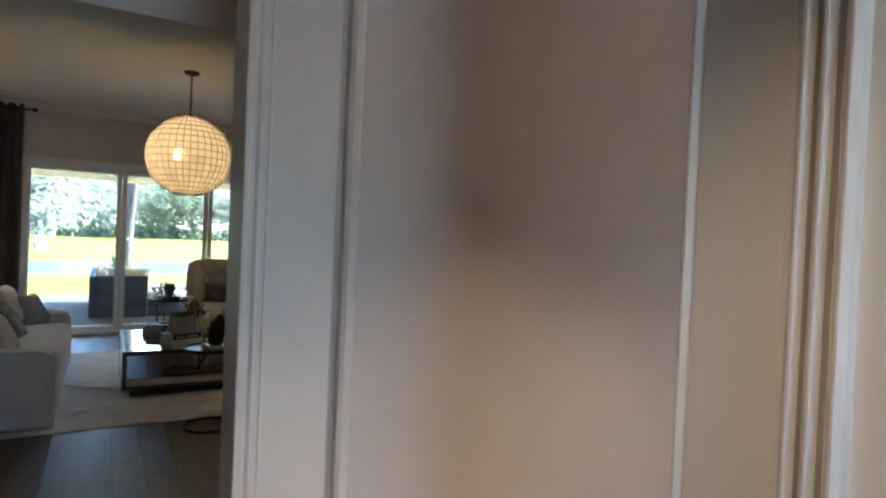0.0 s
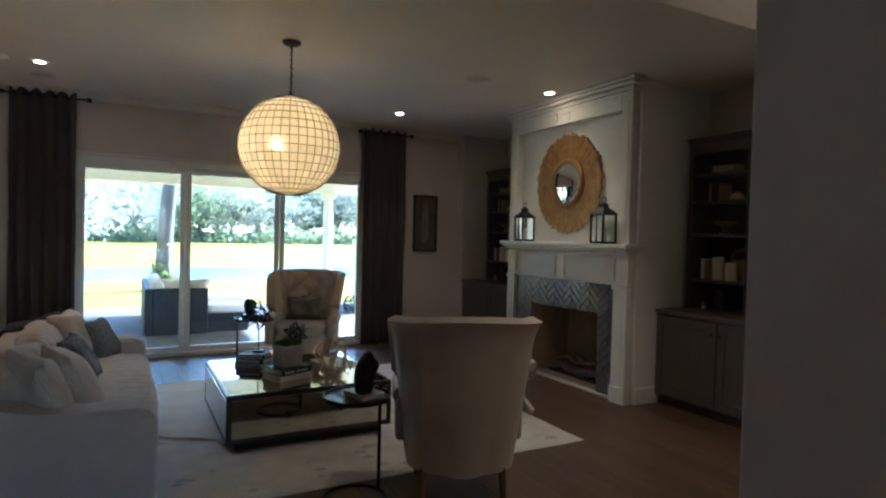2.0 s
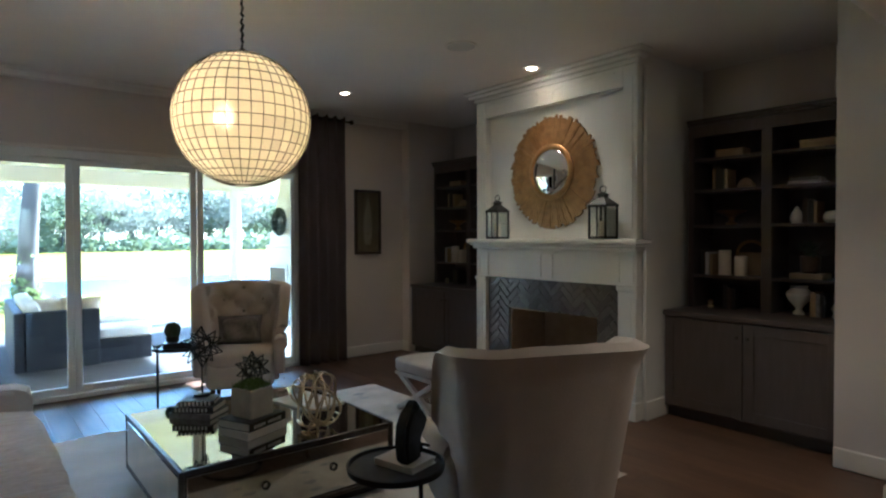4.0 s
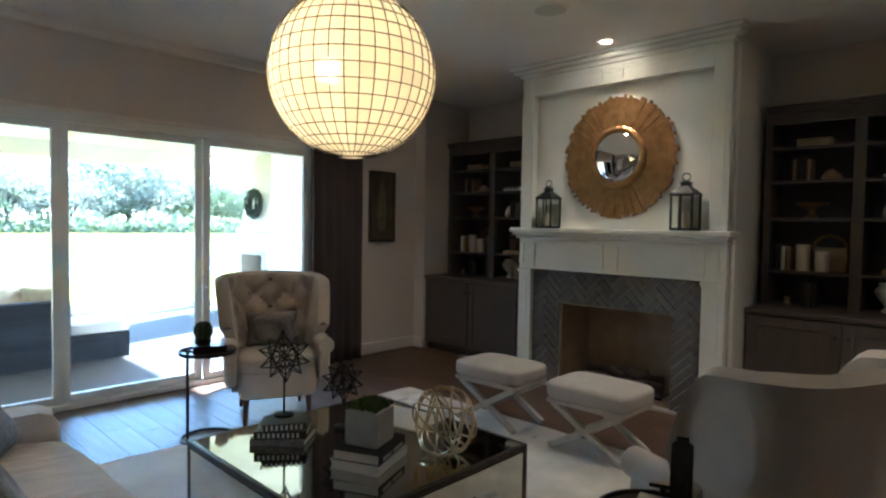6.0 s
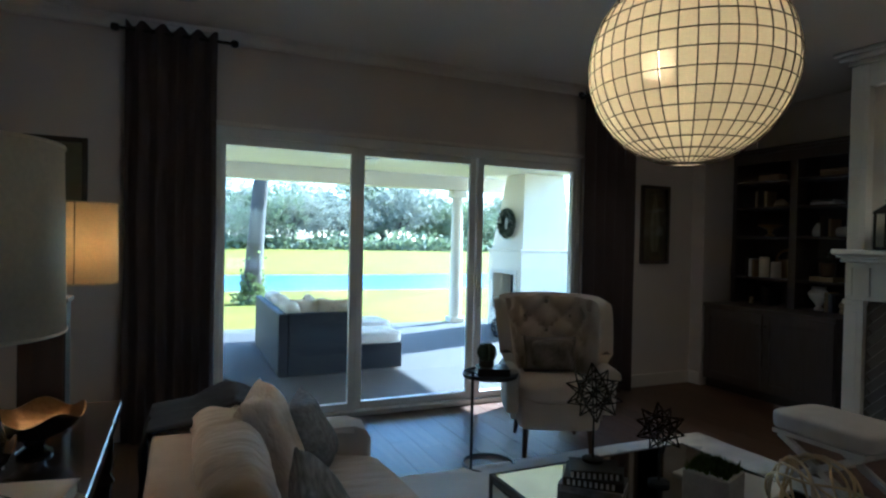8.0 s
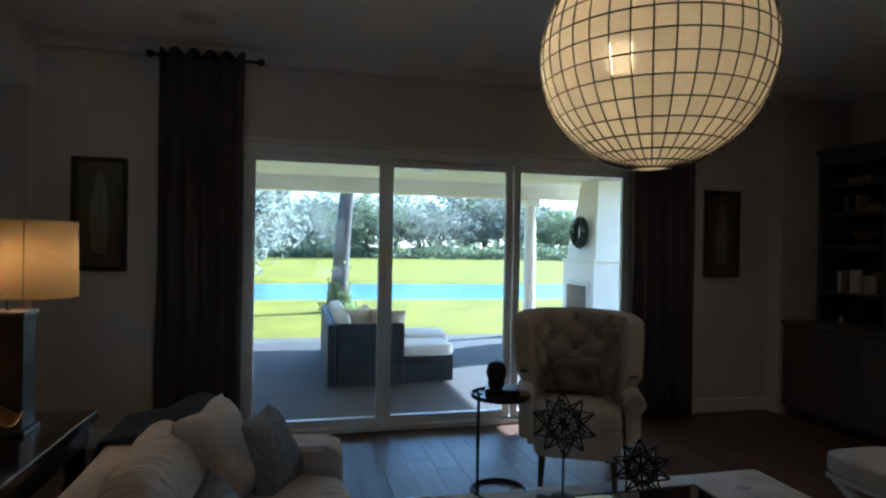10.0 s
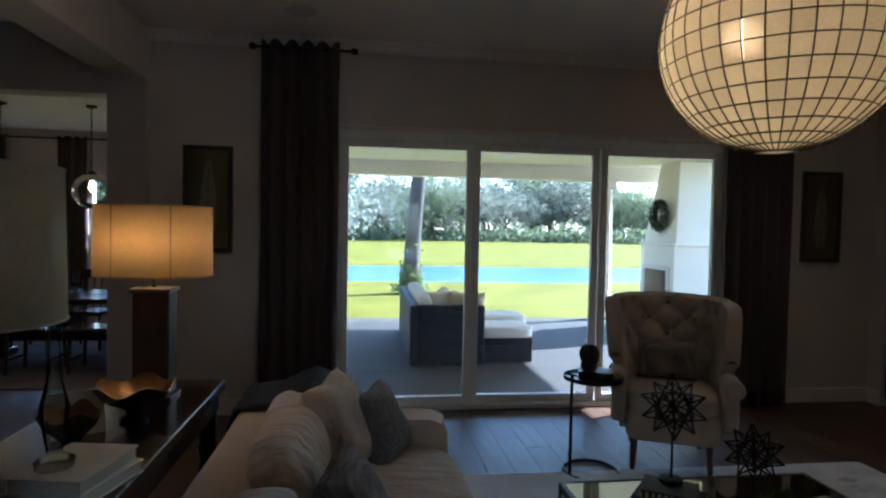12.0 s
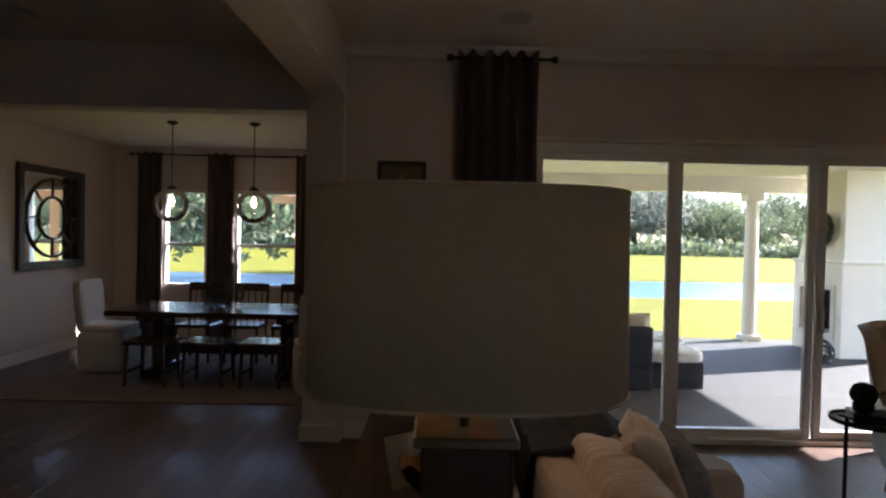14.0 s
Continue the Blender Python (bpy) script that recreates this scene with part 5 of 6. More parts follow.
# on the far side table: box and cactus
bk = book((1.08, 8.74, 0.632), (0.17, 0.22, 0.05), "bronze", "dark book lying on the side table", 70, "side table books")
ca = thing("potted_cactus", (1.04, 8.75, 0.682), "dark round cactus in a small pot", "plant")
part("pot", lathe([(0.04, 0), (0.052, 0.01), (0.055, 0.05), (0.048, 0.05), (0.045, 0.04)], 18), "black", ca, smooth=True)
b = bmesh.new()
n = 40
rings = []
for z_, r_ in ((0.04, 0.03), (0.06, 0.05), (0.09, 0.06), (0.12, 0.058), (0.15, 0.045), (0.165, 0.022), (0.168, 0.004)):
    rings.append([b.verts.new((r_ * (1 + 0.14 * math.cos(i * 2 * math.pi * 10 / n)) * math.cos(2 * math.pi * i / n), r_ * (1 + 0.14 * math.cos(i * 2 * math.pi * 10 / n)) * math.sin(2 * math.pi * i / n), z_)) for i in range(n)])
for a, c in zip(rings, rings[1:]):
    for i in range(n):
        b.faces.new((a[i], a[(i + 1) % n], c[(i + 1) % n], c[i]))
b.faces.new(rings[-1])
part("stem", b, "cactus", ca, smooth=True)
# on the near side table: book and dark horse head figurine
book((1.10, 5.42, 0.622), (0.16, 0.20, 0.028), "ceramic", "pale book lying on the side table", 15, "side table books")
prof = [(-0.05, 0.0), (0.055, 0.0), (0.05, 0.05), (0.06, 0.10), (0.05, 0.14), (0.09, 0.135), (0.105, 0.15), (0.085, 0.185), (0.045, 0.215), (0.03, 0.255), (0.015, 0.225), (-0.02, 0.21), (-0.055, 0.16), (-0.065, 0.08)]
b = extrude(prof, 0.065, Matrix.Rotation(radians(90), 4, "X"))
bmesh.ops.bevel(b, geom=b.edges[:], offset=0.014, segments=2, affect="EDGES")
fg = link("horse_figurine", b, "stone", True)
fg.matrix_basis = pose(1.07, 5.40, 0.65, 0, 0, 20)
tagged(fg, "dark cast horse head figurine on the side table", "figurine")


# ---------- console table and lamps ----------
def console():
    t = thing("console_table", (0, 0, 0), "dark polished wood console table behind the sofa", "console table")
    x0, x1, y0, y1 = -1.72, -1.13, 6.2, 8.2
    part("top", box(x0, x1, y0, y1, 0.745, 0.795, 0.005), "console", t)
    part("apron", box(x0 + 0.03, x1 - 0.03, y0 + 0.03, y1 - 0.03, 0.64, 0.745, 0.003), "console", t)
    for x in (x0 + 0.07, x1 - 0.07):
        for y in (y0 + 0.08, y1 - 0.08):
            part("leg", lathe([(0.035, 0), (0.045, 0.03), (0.028, 0.07), (0.035, 0.15), (0.05, 0.30), (0.036, 0.42), (0.052, 0.46), (0.036, 0.50), (0.045, 0.53), (0.045, 0.64)], 16, at=(x, y, 0)), "console", t, "turned dark leg", True)
    part("lower_shelf", box(x0 + 0.04, x1 - 0.04, y0 + 0.05, y1 - 0.05, 0.16, 0.19, 0.004), "console", t)


console()
CT = 0.795


def table_lamp(x, y, lit, label, W=0.5, H=0.33):
    l = thing("table_lamp", (x, y, CT), label, "table lamp", "console table lamps")
    part("foot", box(-0.095, 0.095, -0.075, 0.075, 0, 0.02, 0.003), "wood", l)
    part("column", box(-0.075, 0.075, -0.058, 0.058, 0.02, 0.485, 0.004), "wood", l, "dark stained wood column")
    part("cap", box(-0.088, 0.088, -0.07, 0.07, 0.485, 0.503, 0.003), "brass", l, "brushed metal cap")
    part("side_plate", box(0.0755, 0.079, -0.056, 0.056, 0.025, 0.48), "bronze", l, "dark metal side plate")
    part("neck", tube([(0, 0, 0.503), (0, 0, 0.80)], 0.009, 8), "brass", l)
    D, z0 = 0.36, 0.575 if not lit else 0.56
    z1 = z0 + H
    out = []
    for k in range(64):
        a = 2 * math.pi * k / 64
        ca_, sa_ = math.cos(a), math.sin(a)
        e = 2.7
        out.append((W / 2 * math.copysign(abs(ca_) ** (2 / e), ca_), D / 2 * math.copysign(abs(sa_) ** (2 / 2.2), sa_)))
    b = bmesh.new()
    lo = [b.verts.new((px, py, z0)) for px, py in out]
    hi = [b.verts.new((px * 0.98, py * 0.98, z1)) for px, py in out]
    for k in range(64):
        b.faces.new((lo[k], lo[(k + 1) % 64], hi[(k + 1) % 64], hi[k]))
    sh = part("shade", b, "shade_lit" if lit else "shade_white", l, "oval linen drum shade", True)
    md = sh.modifiers.new("thick", "SOLIDIFY")
    md.thickness = 0.003
    for zz in (z0, z1):
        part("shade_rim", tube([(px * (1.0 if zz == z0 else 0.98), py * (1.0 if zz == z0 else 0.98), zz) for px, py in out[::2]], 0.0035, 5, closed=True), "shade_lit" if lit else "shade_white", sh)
    for k in (-1, 1):
        part("shade_rib", tube([(k * 0.12, -D / 2 * 0.93, z0), (k * 0.12, -D / 2 * 0.915, z1)], 0.002, 4), "brass", sh)
    part("spider", tube([(-W / 2 * 0.97, 0, z1 - 0.03), (W / 2 * 0.97, 0, z1 - 0.03)], 0.003, 5), "brass", l)
    part("bulb", lathe([(0.012, 0.0), (0.03, 0.03), (0.034, 0.06), (0.02, 0.09), (0.004, 0.098)], 14, at=(0, 0, 0.66)), "filament" if lit else "ceramic", l, smooth=True)
    if lit:
        p = new("table_lamp_light", bpy.data.lights.new("table_lamp_light", "POINT"))
        p.data.energy, p.data.color, p.data.shadow_soft_size = 0.55, (1.0, 0.66, 0.34), 0.05
        p.location = (x, y, CT + 0.72)


table_lamp(-1.36, 6.44, False, "unlit table lamp with a pale oval shade on dark wood", 0.55, 0.335)
table_lamp(-1.375, 7.88, True, "lit table lamp with an oval linen shade on dark wood", 0.50, 0.31)


def gold_bowl(x, y, r):
    o = thing("decorative_bowl", (x, y, CT), "black footed bowl with a wavy gilded rim", "bowl", "gilded bowls")
    n = 48
    prof = [(0.05, 0.0), (0.055, 0.012), (0.028, 0.03), (0.035, 0.05), (r * 0.8, 0.095), (r, 0.145), (r * 0.96, 0.146), (r * 0.75, 0.10), (0.03, 0.065), (0.002, 0.063)]
    for name, seg, mt in (("outer", prof[:6], "bowl_dark"), ("inner", prof[5:], "gold")):
        b = bmesh.new()
        rings = []
        for rr, z in seg:
            wv = max(0, (z - 0.09)) / 0.055
            rings.append([b.verts.new((rr * math.cos(2 * math.pi * i / n), rr * math.sin(2 * math.pi * i / n), z + 0.016 * wv * math.sin(5 * 2 * math.pi * i / n))) for i in range(n)])
        for a, c in zip(rings, rings[1:]):
            for i in range(n):
                b.faces.new((a[i], a[(i + 1) % n], c[(i + 1) % n], c[i]))
        b.faces.new(rings[0][::-1] if name == "outer" else rings[-1])
        part(name, b, mt, o, "gilded inside" if name == "inner" else "", True)


gold_bowl(-1.34, 7.55, 0.15)
gold_bowl(-1.42, 7.21, 0.10)
for k, (w, d, h) in enumerate(((0.30, 0.23, 0.04), (0.28, 0.22, 0.045))):
    book((-1.27, 6.92, CT + (0.04 * k)), (d, w, h), "book_white", "large white book stacked on the console table", -14 + 4 * k, "console books")
turned("glass_figurine", (-1.31, 6.88, CT + 0.085), [(0.05, 0), (0.052, 0.02), (0.02, 0.04), (0.03, 0.10), (0.04, 0.17), (0.022, 0.25), (0.014, 0.36), (0.02, 0.40), (0.006, 0.42)], "clear", "tall clear glass figurine on the white books", "figurine")
fold = link("paper_card", box(-0.09, 0.09, -0.002, 0.002, 0, 0.17), "book_white")
fold.matrix_basis = pose(-1.47, 7.38, CT, -24, 0, 35)
tagged(fold, "white printed card leaning on the bowl", "card")


# ---------- dining room ----------
def dining():
    t = thing("dining_table", (0, 0, 0.012), "long dark trestle dining table", "dining table")
    x0, x1, y0, y1 = -5.0, -2.7, 11.75, 12.75
    part("top", box(x0, x1, y0, y1, 0.70, 0.755, 0.008), "console", t)
    for x in (x0 + 0.42, x1 - 0.42):
        part("trestle_foot", box(x - 0.06, x + 0.06, y0 + 0.12, y1 - 0.12, 0, 0.09, 0.008), "console", t)
        part("trestle_post", box(x - 0.08, x + 0.08, (y0 + y1) / 2 - 0.14, (y0 + y1) / 2 + 0.14, 0.09, 0.62, 0.02), "console", t)
        part("trestle_head", box(x - 0.06, x + 0.06, y0 + 0.12, y1 - 0.12, 0.62, 0.70, 0.008), "console", t)
    part("stretcher", box(x0 + 0.42, x1 - 0.42, (y0 + y1) / 2 - 0.04, (y0 + y1) / 2 + 0.04, 0.22, 0.34, 0.008), "console", t)

    def slip_chair(x, y, turn):
        c = thing("slipcovered_chair", (x, y, 0.012), "white slipcovered dining end chair", "chair", "dining chairs", turn)
        part("skirt", soft_box(0.5, 0.52, 0.46, 6, 12, m=Matrix.Translation((0, 0, 0.23))), "linen_white", c, smooth=True)
        part("seat", soft_box(0.5, 0.5, 0.09, 6, 6, 0.2, Matrix.Translation((0, 0, 0.49))), "linen_white", c, smooth=True)
        part("backrest", soft_box(0.48, 0.10, 0.60, 8, 9, m=Matrix.Translation((0, 0.24, 0.74)) @ Matrix.Rotation(radians(-6), 4, "X")), "linen_white", c, smooth=True)

    slip_chair(-5.25, 12.35, 90)
    slip_chair(-2.62, 11.5, 200)

    def wood_chair(x, y, turn):
        c = thing("dining_chair", (x, y, 0.012), "dark wooden side chair at the dining table", "chair", "dining chairs", turn)
        part("seat", box(-0.23, 0.23, -0.22, 0.22, 0.43, 0.475, 0.012), "console", c)
        for sx in (-1, 1):
            part("leg", tube([(sx * 0.20, -0.19, 0), (sx * 0.20, -0.19, 0.43)], 0.018, 8), "console", c)
            part("leg", tube([(sx * 0.20, 0.22, 0), (sx * 0.20, 0.19, 0.45), (sx * 0.21, 0.26, 0.95)], 0.018, 8), "console", c)
        part("top_rail", box(-0.22, 0.22, 0.245, 0.275, 0.86, 0.97, 0.008), "console", c)
        for k in range(4):
            part("spindle", tube([(-0.13 + k * 0.087, 0.2, 0.475), (-0.13 + k * 0.087, 0.25, 0.86)], 0.009, 6), "console", c)

    def stool(x, y):
        c = thing("dining_stool", (x, y, 0.012), "backless dark wooden stool at the dining table", "stool", "dining stools")
        part("seat", box(-0.23, 0.23, -0.20, 0.20, 0.43, 0.475, 0.014), "console", c)
        for sx in (-1, 1):
            for sy in (-1, 1):
                part("leg", tube([(sx * 0.205, sy * 0.18, 0), (sx * 0.19, sy * 0.165, 0.43)], 0.02, 8), "console", c)
            part("stretcher", tube([(sx * 0.2, -0.175, 0.14), (sx * 0.2, 0.175, 0.14)], 0.011, 6), "console", c)

    for x in (-4.45, -3.85, -3.25):
        stool(x, 11.72)
        wood_chair(x, 12.92, 0)
    r = link("dining_rug", box(-5.75, -2.3, 11.0, 13.5, 0.001, 0.012, 0.004), "dining_rug")
    tagged(r, "brown woven rug below the dining table", "rug")
    for x in (-4.62, -3.64):
        p = thing("glass_globe_pendant", (x, 12.5, 1.95), "clear glass globe pendant with a glowing bulb", "pendant lamp", "dining pendants")
        part("canopy", lathe([(0.06, 1.0), (0.06, 0.98), (0.015, 0.96)], 20), "black", p, smooth=True)
        part("stem", tube([(0, 0, 0.19), (0, 0, 0.97)], 0.006, 6), "black", p)
        g = part("globe", lathe([(0.05, 0.20)] + [(0.205 * math.sin(a * math.pi / 12), 0.205 * math.cos(a * math.pi / 12)) for a in range(2, 12)] + [(0.004, -0.205)], 32, cap=False), "clear", p, "clear glass globe", True)
        g.visible_shadow = False
        part("cap", lathe([(0.055, 0.19), (0.06, 0.205), (0.02, 0.24)], 20), "black", p, smooth=True)
        part("bulb", lathe([(0.01, 0.12), (0.028, 0.06), (0.03, 0.03), (0.015, 0.0), (0.003, -0.004)], 12), "filament", p, "warm glowing bulb", True)
    m = thing("dining_mirror", (-6.45, 13.1, 1.78), "square dark framed mirror with round decorative fretwork", "mirror")
    f = box(0, 0.05, -0.65, 0.65, -0.65, -0.55, 0.006)
    box(0, 0.05, -0.65, 0.65, 0.55, 0.65, 0.006, f)
    box(0, 0.05, -0.65, -0.55, -0.55, 0.55, 0.006, f)
    box(0, 0.05, 0.55, 0.65, -0.55, 0.55, 0.006, f)
    part("frame", f, "frame_dark", m)
    part("mirror_glass", box(0.005, 0.018, -0.56, 0.56, -0.56, 0.56), "mirror", m)
    for rr in (0.50, 0.27):
        part("ring", tube([(0.026, rr * math.cos(k * 0.157), rr * math.sin(k * 0.157)) for k in range(40)], 0.018, 6, closed=True), "frame_dark", m, smooth=True)
    for k in range(8):
        a = k * math.pi / 4
        part("spoke", bar((0.026, 0.27 * math.cos(a), 0.27 * math.sin(a)), (0.026, 0.50 * math.cos(a), 0.50 * math.sin(a)), 0.014), "frame_dark", m)
    for k, (dx, h) in enumerate(((-0.12, 0.28), (0.0, 0.22), (0.14, 0.34), (0.26, 0.26))):
        turned("glass_hurricane", (-4.0 + dx, 12.3 + 0.04 * (k % 2), 0.767), [(0.045, 0), (0.05, 0.01), (0.018, 0.03), (0.02, 0.06), (0.05, 0.10), (0.055, h), (0.05, h), (0.045, 0.11), (0.01, 0.08)], "clear", "clear glass hurricane on the dining table", "hurricane", group="table glassware")


dining()


# ---------- patio ----------
structure("patio_slab", box(-1.9, 6.6, NY + 0.22, 15.7, -0.3, -0.055), "sand", "sand bed of the paved patio", "patio")
structure("patio_roof", box(-1.9, 5.55, NY + 0.22, 15.75, 2.78, 3.0), "patio_ceiling", "cream painted patio ceiling", "ceiling")
bm = box(-1.9, 5.55, 15.45, 15.75, 2.52, 2.78, 0.006)
box(5.3, 5.55, 15.1, 15.45, 2.52, 2.78, 0.006, bm)
structure("patio_beam", bm, "stucco", "cream stucco beam along the patio edge", "beam")
structure("house_roof", box(-7.4, 5.5, -2.4, 15.0, 3.3, 3.5), "roof", "plain roof closing the house above", "roof")
bm = box(5.2, 5.4, NY, NY + 0.22, -0.1, 3.3)
structure("house_corner", bm, "stucco", "cream stucco house corner", "wall")


def column(x, y, z1, r):
    c = thing("patio_column", (x, y, -0.05), "round cream patio column with square cap and base", "column", "patio columns")
    part("shaft", lathe([(r, 0.12), (r * 0.98, 1.2), (r * 0.88, z1 - 0.1)], 28), "stucco", c, smooth=True)
    part("base", box(-r * 1.25, r * 1.25, -r * 1.25, r * 1.25, 0, 0.12, 0.01), "stucco", c)
    part("capital", box(-r * 1.2, r * 1.2, -r * 1.2, r * 1.2, z1 - 0.1, z1 + 0.045, 0.01), "stucco", c)


column(4.0, 15.55, 2.52, 0.115)
column(-1.7, 15.55, 2.52, 0.115)


fan = thing("patio_ceiling_fan", (1.45, 12.9, 2.78), "white patio ceiling fan at rest with pull chains", "ceiling fan")
part("canopy", lathe([(0.07, 0.0), (0.065, -0.04), (0.02, -0.06)], 20), "vinyl", fan, smooth=True)
part("motor", lathe([(0.06, -0.06), (0.11, -0.09), (0.11, -0.16), (0.05, -0.19)], 22), "vinyl", fan, smooth=True)
for k in range(5):
    bl = box(0.12, 0.62, -0.06, 0.06, -0.135, -0.128, 0.002)
    bl.transform(Matrix.Rotation(k * 1.2566, 4, "Z"))
    part("blade", bl, "vinyl", fan)
for x in (-0.04, 0.04):
    part("pull_chain", tube([(x, 0, -0.19), (x, 0, -0.42)], 0.002, 4), "steel", fan)


def outdoor_fireplace():
    f = thing("outdoor_fireplace", (0, 0, -0.05), "cream stucco outdoor fireplace with a tapered chimney", "fireplace")
    x0, x1, y0, y1 = 4.46, 5.5, 13.9, 15.05
    b = box(x0 + 0.4, x1, y0, y1, 0, 1.42)
    box(x0, x0 + 0.4, y0, 14.12, 0, 1.42, bm=b)
    box(x0, x0 + 0.4, 14.85, y1, 0, 1.42, bm=b)
    box(x0, x0 + 0.4, 14.12, 14.85, 0, 0.36, bm=b)
    box(x0, x0 + 0.4, 14.12, 14.85, 1.02, 1.42, bm=b)
    part("body", b, "stucco", f)
    part("ledge", box(x0 - 0.03, x1, y0 - 0.03, y1 + 0.02, 1.42, 1.47, 0.012), "stucco", f)
    b = bmesh.new()
    lo = [b.verts.new(p) for p in ((x0 + 0.05, y0 + 0.04, 1.47), (x1, y0 + 0.04, 1.47), (x1, y1 - 0.02, 1.47), (x0 + 0.05, y1 - 0.02, 1.47))]
    hi = [b.verts.new(p) for p in ((x0 + 0.2, y0 + 0.26, 2.82), (x1, y0 + 0.26, 2.82), (x1, y1 - 0.26, 2.82), (x0 + 0.2, y1 - 0.26, 2.82))]
    for i in range(4):
        b.faces.new((lo[i], lo[(i + 1) % 4], hi[(i + 1) % 4], hi[i]))
    b.faces.new(lo[::-1])
    b.faces.new(hi)
    part("chimney", b, "stucco", f)
    part("firebox_back", box(x0 + 0.36, x0 + 0.395, 14.12, 14.85, 0.36, 1.02), "black", f, "sooty firebox back")
    fr = box(x0 - 0.02, x0, 14.03, 14.12, 0.28, 1.10, 0.004)
    box(x0 - 0.02, x0, 14.85, 14.94, 0.28, 1.10, 0.004, fr)
    box(x0 - 0.02, x0, 14.12, 14.85, 1.02, 1.10, 0.004, fr)
    box(x0 - 0.02, x0, 14.12, 14.85, 0.28, 0.36, 0.004, fr)
    part("surround", fr, "siding", f, "pale tile surround")


outdoor_fireplace()
w = thing("wreath", (4.50, 14.42, 1.88), "dark green leafy wreath hung on the chimney", "wreath")
b = bmesh.new()
rnd = random.Random(12)
for k in range(900):
    a, ph = rnd.uniform(0, 6.283), rnd.uniform(0, 6.283)
    rr = 0.20 + 0.065 * math.cos(ph)
    c = Vector((0.055 * math.sin(ph) - 0.05, rr * math.cos(a), rr * math.sin(a)))
    d = (noise.random_unit_vector()) * 0.035
    s = d.cross(noise.random_unit_vector()).normalized() * 0.012
    b.faces.new([b.verts.new(q) for q in (c - d, c + s, c + d, c - s)])
part("leaves", b, "wreath", w)["kind"] = "stuff"
part("hoop", tube([(-0.03, 0.2 * math.cos(k * 0.2618), 0.2 * math.sin(k * 0.2618)) for k in range(24)], 0.03, 6, closed=True), "wreath", w)


def outdoor_sofa():
    s = thing("outdoor_sofa", (0, 0, -0.05), "dark wicker outdoor sofa with pale cushions on the patio", "outdoor sofa")
    x0, x1, y0, y1 = 0.10, 0.98, 11.86, 14.1
    part("back_panel", box(x0, x0 + 0.10, y0, y1, 0.03, 0.74, 0.015), "wicker", s)
    part("arm", box(x0 + 0.10, x1, y0, y0 + 0.10, 0.03, 0.74, 0.015), "wicker", s)
    part("arm", box(x0 + 0.10, x1, y1 - 0.10, y1, 0.03, 0.64, 0.015), "wicker", s)
    part("seat_deck", box(x0 + 0.10, x1, y0 + 0.10, y1 - 0.10, 0.05, 0.30, 0.01), "wicker", s)
    for k in range(3):
        yy = y0 + 0.12 + k * 0.67
        part("seat_cushion", soft_box(0.76, 0.66, 0.15, 6, 6, 0.1, Matrix.Translation((x0 + 0.49, yy + 0.33, 0.375))), "outdoor", s, smooth=True)
        part("back_cushion", soft_box(0.18, 0.64, 0.44, 6, 5, 0.0, Matrix.Translation((x0 + 0.21, yy + 0.33, 0.62)) @ Matrix.Rotation(radians(-10), 4, "Y"), 0.01, k), "outdoor", s, smooth=True)


outdoor_sofa()
for x, y, tn, sd in ((0.52, 12.25, 20, 1), (0.62, 12.75, 75, 2), (0.80, 12.15, -20, 3)):
    o = link("outdoor_pillow", pillow(0.46, 0.40, 0.17, seed=sd), "outdoor_tan", True)
    o.matrix_basis = Matrix.Translation((x, y, 0.62)) @ Matrix.Rotation(radians(tn), 4, "Z") @ Matrix.Rotation(radians(-16), 4, "X")
    tagged(o, "tan patterned outdoor throw pillow", "pillow", "outdoor pillows")
for x, y in ((1.28, 12.27), (1.45, 13.2)):
    o = thing("outdoor_ottoman", (x, y, -0.05), "dark wicker ottoman with a tufted white cushion", "ottoman", "outdoor ottomans")
    part("body", box(-0.32, 0.32, -0.30, 0.30, 0.02, 0.33, 0.012), "wicker", o)
    bm = soft_box(0.66, 0.62, 0.14, 14, 7, 0.12, Matrix.Translation((0, 0, 0.395)))
    for v in bm.verts:
        if v.co.z > 0.41:
            v.co.z -= 0.018 * max(0, math.cos(v.co.x * 30) * math.cos(v.co.y * 30)) ** 3
    part("cushion", bm, "outdoor", o, "tufted white cushion", True)
ob = thing("wire_log_basket", (3.95, 13.6, -0.05), "round dark wire ball on the patio", "sculpture")
rnd = random.Random(2)
for k in range(10):
    t = Euler((rnd.uniform(0, 3), rnd.uniform(0, 3), rnd.uniform(0, 3))).to_matrix()
    part("hoop", tube([Vector((0, 0, 0.19)) + t @ Vector((0.19 * math.cos(i * 0.2618), 0.19 * math.sin(i * 0.2618), 0)) for i in range(24)], 0.01, 5, None, True), "black", ob)


# ---------- grounds ----------
b = bmesh.new()
ys = [-150, -20, 9, 13, 15.6, 18, 20, 22, 24, 25.2, 26, 26.7, 28, 30, 32, 33, 33.8, 34.6, 36, 39, 44, 50, 58, 66, 80, 110, 160, 260, 500]
xs = [-500, -250, -120, -80] + [-60 + 6 * k for k in range(21)] + [80, 120, 250, 500]


def ground_z(x, y):
    shore = 0.7 * noise.noise(Vector((x * 0.13, 1.7, 0)))
    d = min(y - (25.6 + shore), 34.0 + shore - y)
    base = -0.10 if y < 17 else -0.10 - 0.14 * min(1, (y - 17) / 5)
    if y > 34:
        base = -0.25 + 0.65 * min(1, (y - 34) / 28)
    if d > 0 and -75 < x < 75:
        base = -0.32 - 0.6 * min(1, d)
    return base + (0.05 * noise.noise(Vector((x * 0.2, y * 0.2, 4))) if y > 17 else 0)


